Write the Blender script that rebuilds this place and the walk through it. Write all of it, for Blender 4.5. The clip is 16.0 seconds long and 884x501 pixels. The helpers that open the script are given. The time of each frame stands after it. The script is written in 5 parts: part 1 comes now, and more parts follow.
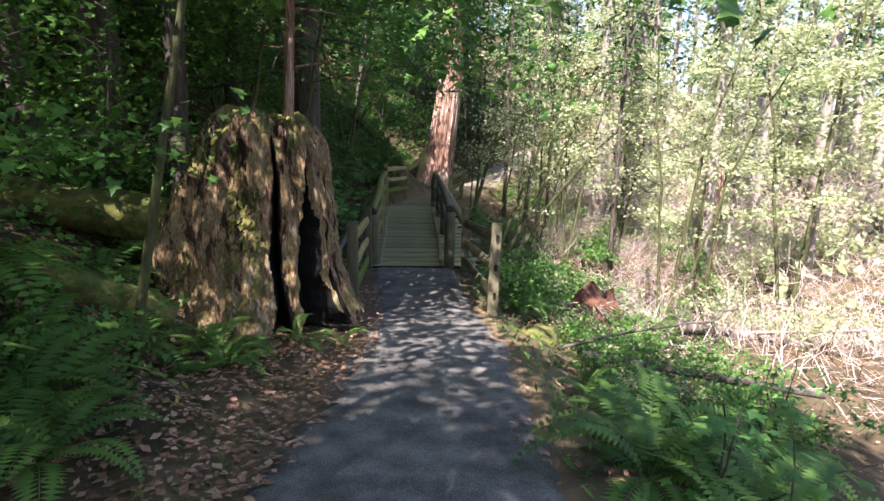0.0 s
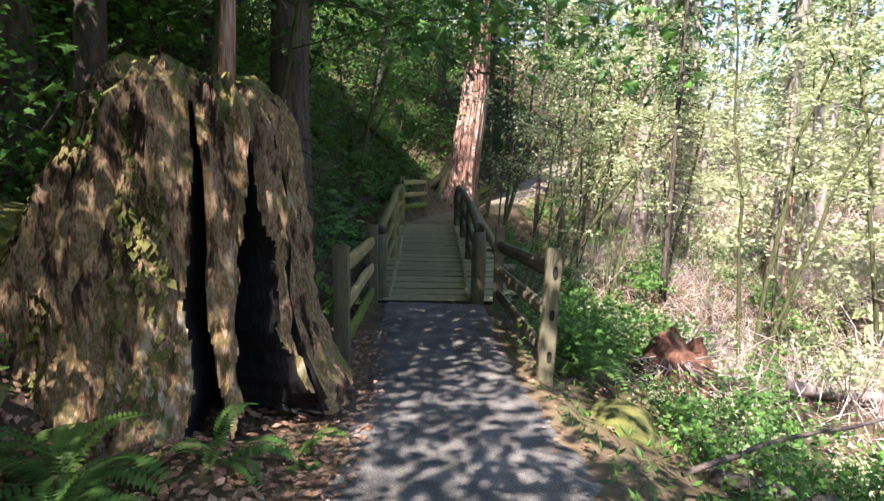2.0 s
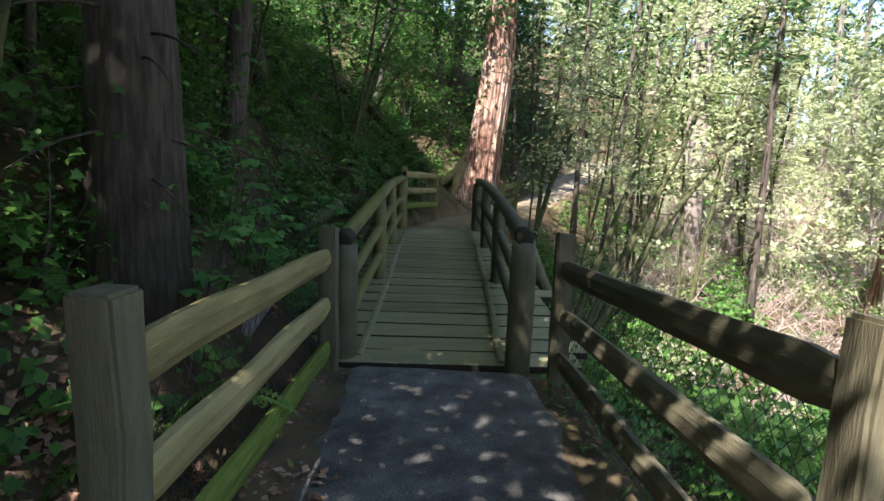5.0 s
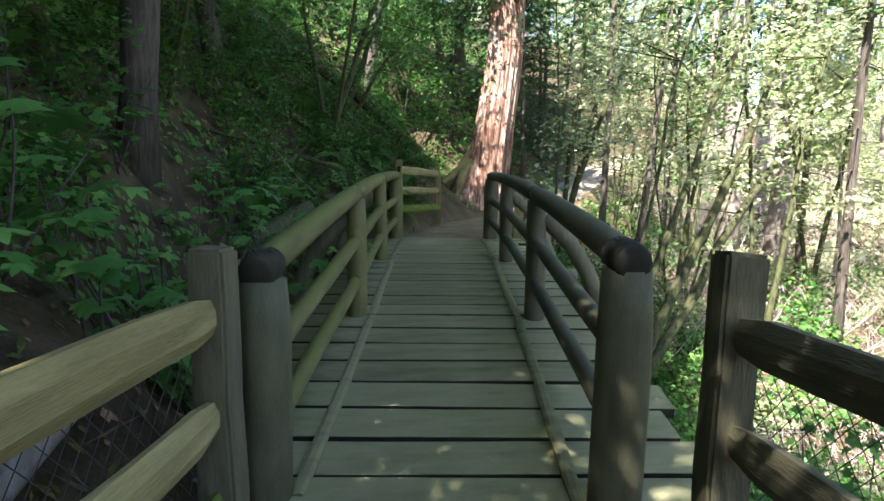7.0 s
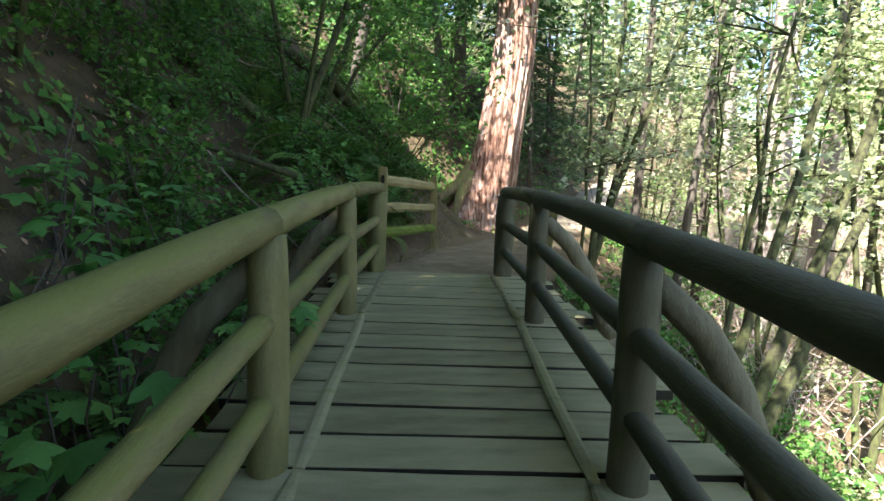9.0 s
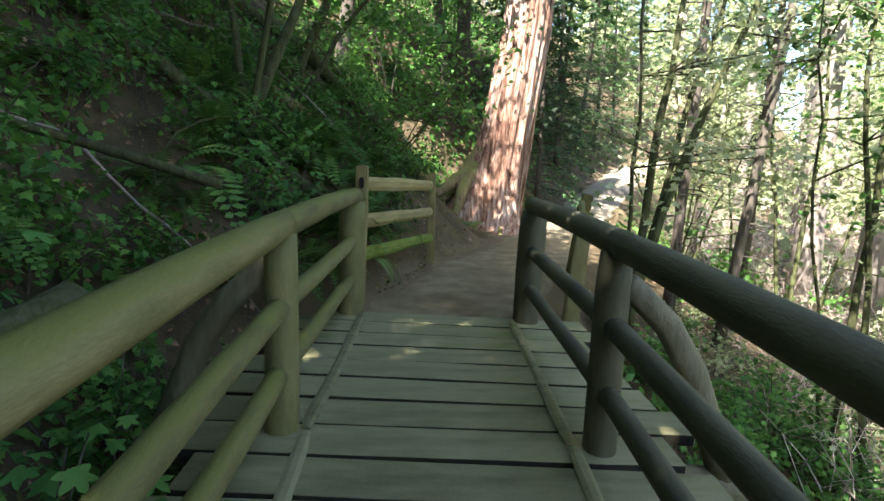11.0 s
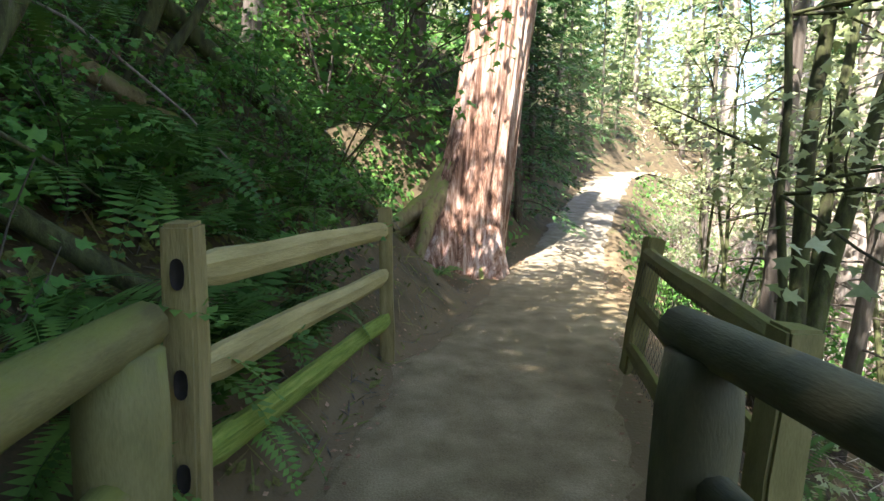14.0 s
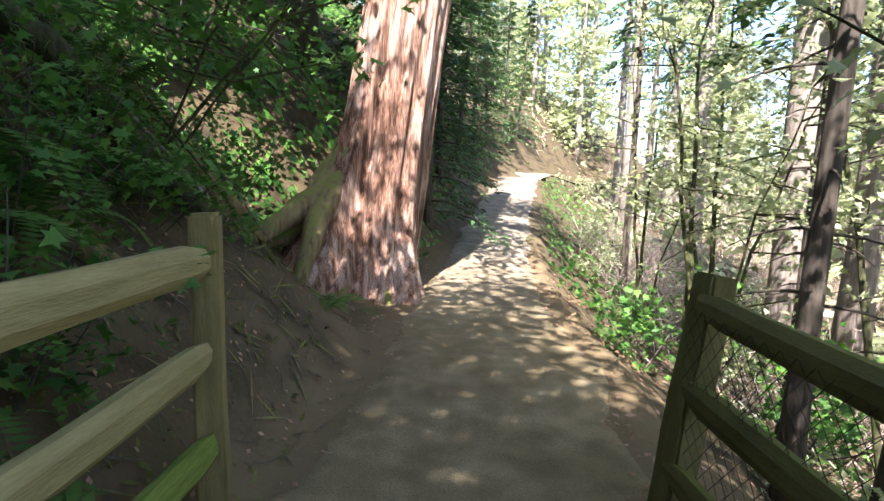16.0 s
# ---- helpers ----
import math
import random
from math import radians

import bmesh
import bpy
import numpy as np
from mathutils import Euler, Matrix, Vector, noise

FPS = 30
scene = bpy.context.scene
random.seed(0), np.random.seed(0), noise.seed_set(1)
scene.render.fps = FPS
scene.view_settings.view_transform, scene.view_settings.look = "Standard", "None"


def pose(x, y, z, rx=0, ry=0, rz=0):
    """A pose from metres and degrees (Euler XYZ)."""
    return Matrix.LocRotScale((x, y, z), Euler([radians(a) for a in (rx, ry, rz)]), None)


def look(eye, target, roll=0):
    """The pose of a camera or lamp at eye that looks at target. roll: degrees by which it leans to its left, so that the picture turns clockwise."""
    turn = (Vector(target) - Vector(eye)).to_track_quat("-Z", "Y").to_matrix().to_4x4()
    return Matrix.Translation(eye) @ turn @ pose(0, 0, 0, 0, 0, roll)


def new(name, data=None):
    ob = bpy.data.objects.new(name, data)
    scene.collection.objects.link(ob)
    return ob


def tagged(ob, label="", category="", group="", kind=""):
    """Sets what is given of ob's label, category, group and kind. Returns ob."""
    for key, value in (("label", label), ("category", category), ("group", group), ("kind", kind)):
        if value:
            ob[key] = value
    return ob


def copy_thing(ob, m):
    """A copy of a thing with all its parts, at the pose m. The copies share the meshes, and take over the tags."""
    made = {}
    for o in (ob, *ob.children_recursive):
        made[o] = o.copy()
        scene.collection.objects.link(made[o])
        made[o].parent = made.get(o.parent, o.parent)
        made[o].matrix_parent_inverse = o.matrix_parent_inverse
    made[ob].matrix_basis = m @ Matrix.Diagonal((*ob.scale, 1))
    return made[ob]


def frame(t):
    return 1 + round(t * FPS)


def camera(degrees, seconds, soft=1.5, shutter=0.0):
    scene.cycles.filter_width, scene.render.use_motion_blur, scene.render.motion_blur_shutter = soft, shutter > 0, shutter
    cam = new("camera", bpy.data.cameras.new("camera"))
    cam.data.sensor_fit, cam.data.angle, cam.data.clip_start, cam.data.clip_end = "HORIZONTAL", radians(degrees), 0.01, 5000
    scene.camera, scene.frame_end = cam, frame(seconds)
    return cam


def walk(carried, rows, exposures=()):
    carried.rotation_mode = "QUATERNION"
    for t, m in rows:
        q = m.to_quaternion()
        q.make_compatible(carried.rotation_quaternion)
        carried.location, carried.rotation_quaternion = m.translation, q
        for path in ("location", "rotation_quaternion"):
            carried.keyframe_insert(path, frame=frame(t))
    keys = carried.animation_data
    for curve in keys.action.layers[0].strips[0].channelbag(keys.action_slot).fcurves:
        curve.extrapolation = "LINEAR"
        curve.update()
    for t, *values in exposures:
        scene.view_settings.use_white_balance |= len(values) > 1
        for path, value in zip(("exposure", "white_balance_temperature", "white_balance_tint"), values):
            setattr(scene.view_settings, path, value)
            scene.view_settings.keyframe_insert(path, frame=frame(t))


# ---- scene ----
cam = camera(79.9, 16.0)
METRES, EYE, TILT, LEAN, TURN = 17.0, 1.45, -11.0, -1.0, 0.0
ROWS = [
    (0.0, 0.0, 0.0, 0.0, -0.0, 0.0, 0.0),
    (0.5, -0.0017, 0.0301, 0.0028, -0.0, 0.47, 0.65),
    (1.0, -0.0034, 0.0646, 0.0048, -0.09, 0.59, 0.07),
    (1.5, -0.0017, 0.0975, 0.0072, -0.1, 2.15, 0.5),
    (2.0, -0.0047, 0.1302, 0.0091, 2.28, 2.15, -0.56),
    (2.5, -0.0014, 0.1626, 0.0115, 2.27, 2.46, 0.85),
    (3.0, -0.0021, 0.1952, 0.0137, 2.95, 2.32, -0.85),
    (3.5, -0.0018, 0.2288, 0.0156, 2.92, 2.36, 0.34),
    (4.0, -0.0038, 0.2645, 0.0189, 2.9, 2.4, -0.54),
    (6.5, -0.0244, 0.4231, 0.0348, 4.03, 3.35, -1.61),
    (7.0, -0.0246, 0.4558, 0.0394, 3.95, 3.35, -0.25),
    (7.5, -0.0287, 0.4839, 0.0455, 3.86, 3.41, -1.08),
    (8.0, -0.031, 0.5145, 0.0517, 3.26, 4.17, -0.41),
    (8.5, -0.0324, 0.5501, 0.0595, 3.01, 4.62, -0.85),
    (9.0, -0.036, 0.5818, 0.0656, 3.04, 4.74, -1.71),
    (11.5, -0.0449, 0.7128, 0.1083, 2.59, 2.47, -2.62),
    (12.0, -0.0445, 0.7439, 0.1152, 2.62, 2.34, -1.27),
    (12.5, -0.0503, 0.7717, 0.1226, 3.1, 2.68, -2.4),
    (13.0, -0.0511, 0.8004, 0.13, 1.58, 3.9, -0.58),
    (13.5, -0.0544, 0.8311, 0.1377, 1.35, 4.8, -1.15),
    (14.0, -0.0569, 0.8596, 0.1444, -1.89, 4.43, 0.02),
    (14.5, -0.055, 0.8871, 0.1511, -4.87, 4.3, 1.47),
    (15.0, -0.0564, 0.9184, 0.1576, -8.44, 3.83, 0.9),
    (15.5, -0.054, 0.9452, 0.1608, -12.33, 3.86, 2.42),
    (16.0, -0.0506, 0.9778, 0.1655, -12.98, 4.22, 0.72),
]
walk(cam, [(t, pose(0, 0, EYE, TILT, LEAN, TURN) @ pose(METRES * x, METRES * y, METRES * z, 90 + pitch, roll, yaw)) for t, x, y, z, yaw, pitch, roll in ROWS],
     exposures=[(0.0, 2.1, 6100, 27), (2.5, 2.1, 6100, 25), (4.0, 1.85, 6100, 22), (6.5, 2.55, 5950, 17), (12.5, 2.8, 6150, 16), (15.0, 2.65, 6050, 18), (16.0, 2.45, 6000, 21)])

# ---- world and sun ----
SUN_EL, SUN_FROM = 56.0, Vector((-0.42, -0.90, 0)).normalized()
world = bpy.data.worlds.new("world")
scene.world = world
world.use_nodes = True
wn = world.node_tree.nodes
sky = wn.new("ShaderNodeTexSky")
sky.sky_type = "NISHITA"
sky.sun_disc = False
sky.sun_elevation = radians(SUN_EL)
sky.sun_rotation = math.atan2(SUN_FROM.x, SUN_FROM.y)
world.node_tree.links.new(sky.outputs[0], wn["Background"].inputs[0])
wn["Background"].inputs[1].default_value = 0.112
sun = new("sun", bpy.data.lights.new("sun", "SUN"))
sun.data.energy, sun.data.angle, sun.data.color = 5.0, radians(0.53), (1.0, 0.94, 0.84)
to_sun = SUN_FROM * math.cos(radians(SUN_EL)) + Vector((0, 0, math.sin(radians(SUN_EL))))
sun.matrix_basis = look(to_sun * 60, (0, 0, 0))


# ---- materials ----
def material(name, colours, scale=6.0, rough=0.85, bump=0.4, stretch=(1, 1, 1), big=0.7, fine=60.0, translucent=0.0, island=0.0, obrand=0.0, detail_mix=0.35, tops=None, width=0.42):
    """Noise at two scales through a ramp of colours, bump, and variation between pieces. tops: a colour (moss) on faces that look up."""
    m = bpy.data.materials.new(name)
    m.use_nodes = True
    t = m.node_tree
    n, link = t.nodes, t.links.new
    bsdf = n["Principled BSDF"]
    bsdf.inputs["Roughness"].default_value = rough
    bsdf.inputs["Specular IOR Level"].default_value = 0.25
    tc, mp = n.new("ShaderNodeTexCoord"), n.new("ShaderNodeMapping")
    mp.inputs["Scale"].default_value = stretch
    link(tc.outputs["Object"], mp.inputs[0])
    n1, n2, n3 = (n.new("ShaderNodeTexNoise") for _ in range(3))
    for k, s_, d in ((n1, scale, 6), (n2, fine, 3), (n3, big, 3)):
        k.inputs["Scale"].default_value = s_
        k.inputs["Detail"].default_value = d
    link(mp.outputs[0], n1.inputs[0])
    link(mp.outputs[0], n2.inputs[0])
    link(tc.outputs["Object"], n3.inputs[0])
    add = n.new("ShaderNodeMath")
    add.operation = "MULTIPLY_ADD"
    link(n2.outputs[0], add.inputs[0])
    add.inputs[1].default_value = detail_mix
    link(n1.outputs[0], add.inputs[2])
    add2 = n.new("ShaderNodeMath")
    add2.operation = "MULTIPLY_ADD"
    link(n3.outputs[0], add2.inputs[0])
    add2.inputs[1].default_value = 0.5
    link(add.outputs[0], add2.inputs[2])
    last = add2
    if island or obrand:
        src = n.new("ShaderNodeNewGeometry").outputs["Random Per Island"] if island else n.new("ShaderNodeObjectInfo").outputs["Random"]
        a3 = n.new("ShaderNodeMath")
        a3.operation = "MULTIPLY_ADD"
        link(src, a3.inputs[0])
        a3.inputs[1].default_value = island or obrand
        link(add2.outputs[0], a3.inputs[2])
        last = a3
    top = 0.5 + 0.5 * detail_mix + 0.25 + 0.5 * (island or obrand)
    mr = n.new("ShaderNodeMapRange")
    mr.inputs[1].default_value, mr.inputs[2].default_value = top - width - 0.4 * (island or obrand), top + width + 0.4 * (island or obrand)
    link(last.outputs[0], mr.inputs[0])
    ramp = n.new("ShaderNodeValToRGB")
    els = ramp.color_ramp.elements
    while len(els) < len(colours):
        els.new(0.5)
    for i, c in enumerate(colours):
        els[i].position = 0.15 + 0.7 * i / (len(colours) - 1)
        els[i].color = (*c, 1)
    link(mr.outputs[0], ramp.inputs[0])
    colour = ramp.outputs[0]
    if tops:
        geo, sep, mx, mth = n.new("ShaderNodeNewGeometry"), n.new("ShaderNodeSeparateXYZ"), n.new("ShaderNodeMix"), n.new("ShaderNodeMath")
        link(geo.outputs["Normal"], sep.inputs[0])
        mth.operation = "MULTIPLY_ADD"
        link(n1.outputs[0], mth.inputs[0])
        mth.inputs[1].default_value = 2.2
        link(sep.outputs[2], mth.inputs[2])
        r2 = n.new("ShaderNodeMapRange")
        r2.inputs[1].default_value, r2.inputs[2].default_value = 1.5, 2.0
        link(mth.outputs[0], r2.inputs[0])
        mx.data_type = "RGBA"
        link(r2.outputs[0], mx.inputs[0])
        link(colour, mx.inputs[6])
        mx.inputs[7].default_value = (*tops, 1)
        colour = mx.outputs[2]
    link(colour, bsdf.inputs["Base Color"])
    if bump:
        b = n.new("ShaderNodeBump")
        b.inputs["Strength"].default_value = bump
        b.inputs["Distance"].default_value = 0.02
        link(add.outputs[0], b.inputs["Height"])
        link(b.outputs[0], bsdf.inputs["Normal"])
    if translucent:
        tr, mix = n.new("ShaderNodeBsdfTranslucent"), n.new("ShaderNodeMixShader")
        link(colour, tr.inputs[0])
        mix.inputs[0].default_value = translucent
        link(bsdf.outputs[0], mix.inputs[1])
        link(tr.outputs[0], mix.inputs[2])
        link(mix.outputs[0], n["Material Output"].inputs[0])
    return m


M = {
    "soil": material("forest_soil", [(0.0207, 0.0161, 0.0088), (0.0517, 0.0403, 0.0198), (0.0978, 0.069, 0.0363), (0.0575, 0.0747, 0.022)], 3.0, 0.95, 0.8, fine=45),
    "gravel": material("path_gravel", [(0.05, 0.047, 0.0396), (0.105, 0.1, 0.0846), (0.2, 0.19, 0.161)], 5.0, 0.9, 0.35, fine=120, detail_mix=1.1),
    "dirt": material("path_dirt", [(0.125, 0.093, 0.046), (0.2, 0.153, 0.08), (0.3, 0.24, 0.14)], 4.0, 0.95, 0.6, fine=90, detail_mix=0.6),
    "litter": material("leaf_litter", [(0.12, 0.06, 0.035), (0.25, 0.14, 0.08), (0.42, 0.27, 0.18)], 30.0, 0.9, 0.2, island=0.9),
    "straw": material("dry_stalks", [(0.20, 0.145, 0.11), (0.40, 0.315, 0.26), (0.64, 0.57, 0.50)], 20.0, 0.9, 0.1, island=0.7),
    "plank": material("bridge_plank_wood", [(0.105, 0.1, 0.046), (0.165, 0.157, 0.074), (0.23, 0.217, 0.11), (0.15, 0.162, 0.052)], 2.0, 0.8, 0.35, (1.5, 6, 6), fine=40, obrand=0.35),
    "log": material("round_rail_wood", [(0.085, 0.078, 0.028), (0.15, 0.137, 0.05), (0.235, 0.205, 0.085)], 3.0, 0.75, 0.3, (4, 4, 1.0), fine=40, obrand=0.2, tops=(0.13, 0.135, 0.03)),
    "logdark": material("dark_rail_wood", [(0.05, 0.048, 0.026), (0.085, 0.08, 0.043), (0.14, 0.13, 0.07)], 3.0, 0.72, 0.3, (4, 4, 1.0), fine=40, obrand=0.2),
    "post": material("post_wood", [(0.07, 0.062, 0.034), (0.125, 0.112, 0.064), (0.19, 0.17, 0.10)], 3.5, 0.85, 0.5, (6, 6, 0.9), fine=30, obrand=0.25),
    "split": material("split_rail_wood", [(0.137, 0.11, 0.0425), (0.252, 0.205, 0.0808), (0.389, 0.32, 0.14)], 3.0, 0.85, 0.5, (6, 6, 0.8), fine=30, obrand=0.3),
    "splitmoss": material("mossy_rail_wood", [(0.07, 0.10, 0.02), (0.15, 0.20, 0.03), (0.26, 0.28, 0.07)], 6.0, 0.9, 0.6, (9, 9, 0.9), fine=26, obrand=0.3),
    "nearblack": material("dark_plank_edge", [(0.018, 0.016, 0.011), (0.035, 0.032, 0.02)], 20, 0.95, 0.2),
    "hole": material("mortise_painted_shade", [(0.012, 0.01, 0.008), (0.025, 0.02, 0.016)], 20, 0.95, 0.2),
    "wire": material("fence_wire", [(0.03, 0.025, 0.02), (0.07, 0.055, 0.045)], 20, 0.7, 0.0),
    "stump": material("old_stump_wood", [(0.025, 0.016, 0.010), (0.11, 0.062, 0.03), (0.27, 0.185, 0.105), (0.10, 0.085, 0.03), (0.28, 0.15, 0.07), (0.48, 0.38, 0.27)], 2.0, 0.92, 1.0, (4.0, 4.0, 1.1), fine=14, detail_mix=0.45, width=0.26, tops=(0.12, 0.125, 0.03)),
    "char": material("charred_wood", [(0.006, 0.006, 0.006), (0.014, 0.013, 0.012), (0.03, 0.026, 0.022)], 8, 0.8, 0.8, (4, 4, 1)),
    "redrot": material("red_rotten_wood", [(0.05, 0.022, 0.013), (0.13, 0.06, 0.035), (0.24, 0.13, 0.085)], 4, 0.95, 1.0, (4, 4, 1)),
    "cedar": material("cedar_bark", [(0.06, 0.03, 0.018), (0.19, 0.10, 0.062), (0.36, 0.23, 0.165), (0.54, 0.42, 0.34)], 3.0, 0.92, 1.0, (5, 5, 0.4), fine=18, detail_mix=0.6, width=0.32),
    "root": material("mossy_root_bark", [(0.10, 0.07, 0.035), (0.22, 0.17, 0.08), (0.34, 0.27, 0.15)], 4.5, 0.92, 1.0, (4, 4, 0.8), tops=(0.15, 0.17, 0.04)),
    "bark": material("dark_bark", [(0.035, 0.028, 0.02), (0.075, 0.06, 0.045), (0.13, 0.11, 0.085), (0.09, 0.10, 0.05)], 5.0, 0.92, 0.9, (6, 6, 0.8), obrand=0.2),
    "palebark": material("pale_bark", [(0.14, 0.11, 0.09), (0.26, 0.22, 0.18), (0.40, 0.36, 0.31)], 5.0, 0.92, 0.8, (6, 6, 0.8), obrand=0.3),
    "mossbark": material("mossy_bark", [(0.025, 0.022, 0.014), (0.05, 0.05, 0.022), (0.08, 0.09, 0.03), (0.11, 0.095, 0.07)], 6.0, 0.95, 0.8, (4, 4, 1)),
    "moss": material("moss", [(0.035, 0.038, 0.010), (0.08, 0.085, 0.02), (0.15, 0.15, 0.04), (0.10, 0.07, 0.03)], 8.0, 0.98, 1.0, fine=80),
    "fern": material("fern_green", [(0.0375, 0.09, 0.0189), (0.0813, 0.17, 0.0315), (0.15, 0.26, 0.049)], 4.0, 0.55, 0.0, translucent=0.3, obrand=0.5),
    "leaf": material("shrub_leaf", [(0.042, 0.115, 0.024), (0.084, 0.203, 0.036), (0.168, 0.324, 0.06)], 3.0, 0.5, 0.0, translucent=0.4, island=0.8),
    # paler copy of the leaf for the open side: sun glare put into its colour
    "leafsun": material("leaf_painted_sunlit", [(0.19, 0.23, 0.09), (0.38, 0.43, 0.20), (0.62, 0.66, 0.42)], 3.0, 0.45, 0.0, translucent=0.5, island=0.8),
    "bigleaf": material("broad_leaf", [(0.0562, 0.15, 0.0338), (0.106, 0.26, 0.0562), (0.175, 0.34, 0.075)], 3.0, 0.5, 0.1, translucent=0.35, obrand=0.6),
    "needle": material("conifer_needle", [(0.027, 0.0675, 0.0224), (0.0525, 0.12, 0.035), (0.105, 0.195, 0.056)], 3.0, 0.6, 0.0, translucent=0.25, island=0.7),
}

# trodden, bare earth beside the paths, by the ground's "worn" value
st_ = M["soil"].node_tree
wa, wm = st_.nodes.new("ShaderNodeAttribute"), st_.nodes.new("ShaderNodeMix")
wa.attribute_name = "worn"
wm.data_type = "RGBA"
sb = st_.nodes["Principled BSDF"].inputs["Base Color"]
st_.links.new(sb.links[0].from_socket, wm.inputs[6])
wm.inputs[7].default_value = (0.155, 0.112, 0.058, 1)
st_.links.new(wa.outputs["Fac"], wm.inputs[0])
st_.links.new(wm.outputs[2], sb)


# the dirt path's colour is greyed where it climbs, painting in the whitening sun
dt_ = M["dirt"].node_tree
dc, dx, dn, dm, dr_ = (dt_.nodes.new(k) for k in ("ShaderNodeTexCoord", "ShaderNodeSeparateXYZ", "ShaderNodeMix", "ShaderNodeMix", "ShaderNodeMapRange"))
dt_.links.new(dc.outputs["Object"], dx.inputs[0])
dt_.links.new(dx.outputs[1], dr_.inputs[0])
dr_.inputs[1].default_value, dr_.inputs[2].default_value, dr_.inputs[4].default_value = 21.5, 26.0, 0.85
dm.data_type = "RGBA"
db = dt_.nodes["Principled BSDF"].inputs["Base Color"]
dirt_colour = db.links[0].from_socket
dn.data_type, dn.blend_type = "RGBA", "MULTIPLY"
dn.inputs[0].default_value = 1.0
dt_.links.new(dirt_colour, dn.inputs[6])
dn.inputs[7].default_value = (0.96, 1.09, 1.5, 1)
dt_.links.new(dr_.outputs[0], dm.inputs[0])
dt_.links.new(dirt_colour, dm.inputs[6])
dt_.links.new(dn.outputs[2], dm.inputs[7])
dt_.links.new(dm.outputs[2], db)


# ---- geometry helpers ----
class Acc:
    """Vertices and faces of one mesh."""

    def __init__(self):
        self.v, self.f, self.n = [], [], 0

    def add(self, verts, faces):
        self.v.append(np.asarray(verts, float).reshape(-1, 3))
        self.f.extend([tuple(i + self.n for i in q) for q in faces])
        self.n += len(self.v[-1])
        return self

    def mesh(self, name, smooth=True):
        me = bpy.data.meshes.new(name)
        v = np.concatenate(self.v) if self.v else np.zeros((0, 3))
        me.from_pydata(v.tolist(), [], self.f)
        me.validate()
        if smooth:
            me.polygons.foreach_set("use_smooth", np.ones(len(me.polygons), bool))
        me.update()
        return me


def world_of(ob):
    m = ob.matrix_basis.copy()
    while ob.parent:
        ob = ob.parent
        m = ob.matrix_basis @ m
    return m


def thing(name, m, label, category, group="", kind="", data=None, mat=None):
    ob = new(name, data)
    ob.matrix_basis = m
    if data and mat:
        ob.data.materials.append(mat)
    return tagged(ob, label, category, group, kind)


def part(name, data, mat, parent, label="", m=None):
    """One mesh under a thing or a part; m is its pose in the world (None: the parent's)."""
    if isinstance(data, Acc):
        data = data.mesh(name)
    if not data.materials:
        data.materials.append(mat)
    ob = new(name, data)
    ob.parent = parent
    if m is not None:
        ob.matrix_basis = world_of(parent).inverted() @ m
    if label:
        tagged(ob, label)
    return ob


def along(a, b):
    """The pose with its origin at a and its z axis towards b."""
    a, b = Vector(a), Vector(b)
    return Matrix.Translation(a) @ (b - a).to_track_quat("Z", "Y").to_matrix().to_4x4()


def tube(acc, pts, radii, sides=8, rough=0.0, seed=0, cap=True):
    """A tube through points, with a radius at each."""
    pts = [Vector(p) for p in pts]
    rng = np.random.default_rng(seed)
    up = Vector((0, 0, 1)) if abs((pts[-1] - pts[0]).normalized().z) < 0.9 else Vector((1, 0, 0))
    rings = []
    for i, p in enumerate(pts):
        d = (pts[min(i + 1, len(pts) - 1)] - pts[max(i - 1, 0)]).normalized()
        a = d.cross(up).normalized()
        b = d.cross(a)
        for k in range(sides):
            th = 2 * math.pi * k / sides
            r = radii[i] * (1 + rough * rng.normal())
            rings.append(p + a * (math.cos(th) * r) + b * (math.sin(th) * r))
    faces = [(i * sides + k, i * sides + (k + 1) % sides, (i + 1) * sides + (k + 1) % sides, (i + 1) * sides + k) for i in range(len(pts) - 1) for k in range(sides)]
    if cap:
        faces += [tuple(range(sides))[::-1], tuple((len(pts) - 1) * sides + k for k in range(sides))]
    acc.add([tuple(v) for v in rings], faces)
    return acc


def kites(acc, pos, axis, normal, length, width, fold=0.12):
    """Leaves as folded kites: base, two sides, tip."""
    pos, axis, normal = (np.asarray(a, float) for a in (pos, axis, normal))
    axis = axis / np.maximum(np.linalg.norm(axis, axis=1, keepdims=True), 1e-6)
    side = np.cross(axis, normal)
    side /= np.maximum(np.linalg.norm(side, axis=1, keepdims=True), 1e-6)
    up = np.cross(side, axis)
    L, W = np.asarray(length)[:, None], np.asarray(width)[:, None]
    v = np.stack([pos, pos + axis * L * 0.45 + side * W * 0.5 + up * W * fold, pos + axis * L, pos + axis * L * 0.45 - side * W * 0.5 + up * W * fold], 1)
    base = np.arange(len(pos))[:, None] * 4
    acc.add(v.reshape(-1, 3), (base + np.array([[0, 1, 2, 3]])).tolist())
    return acc


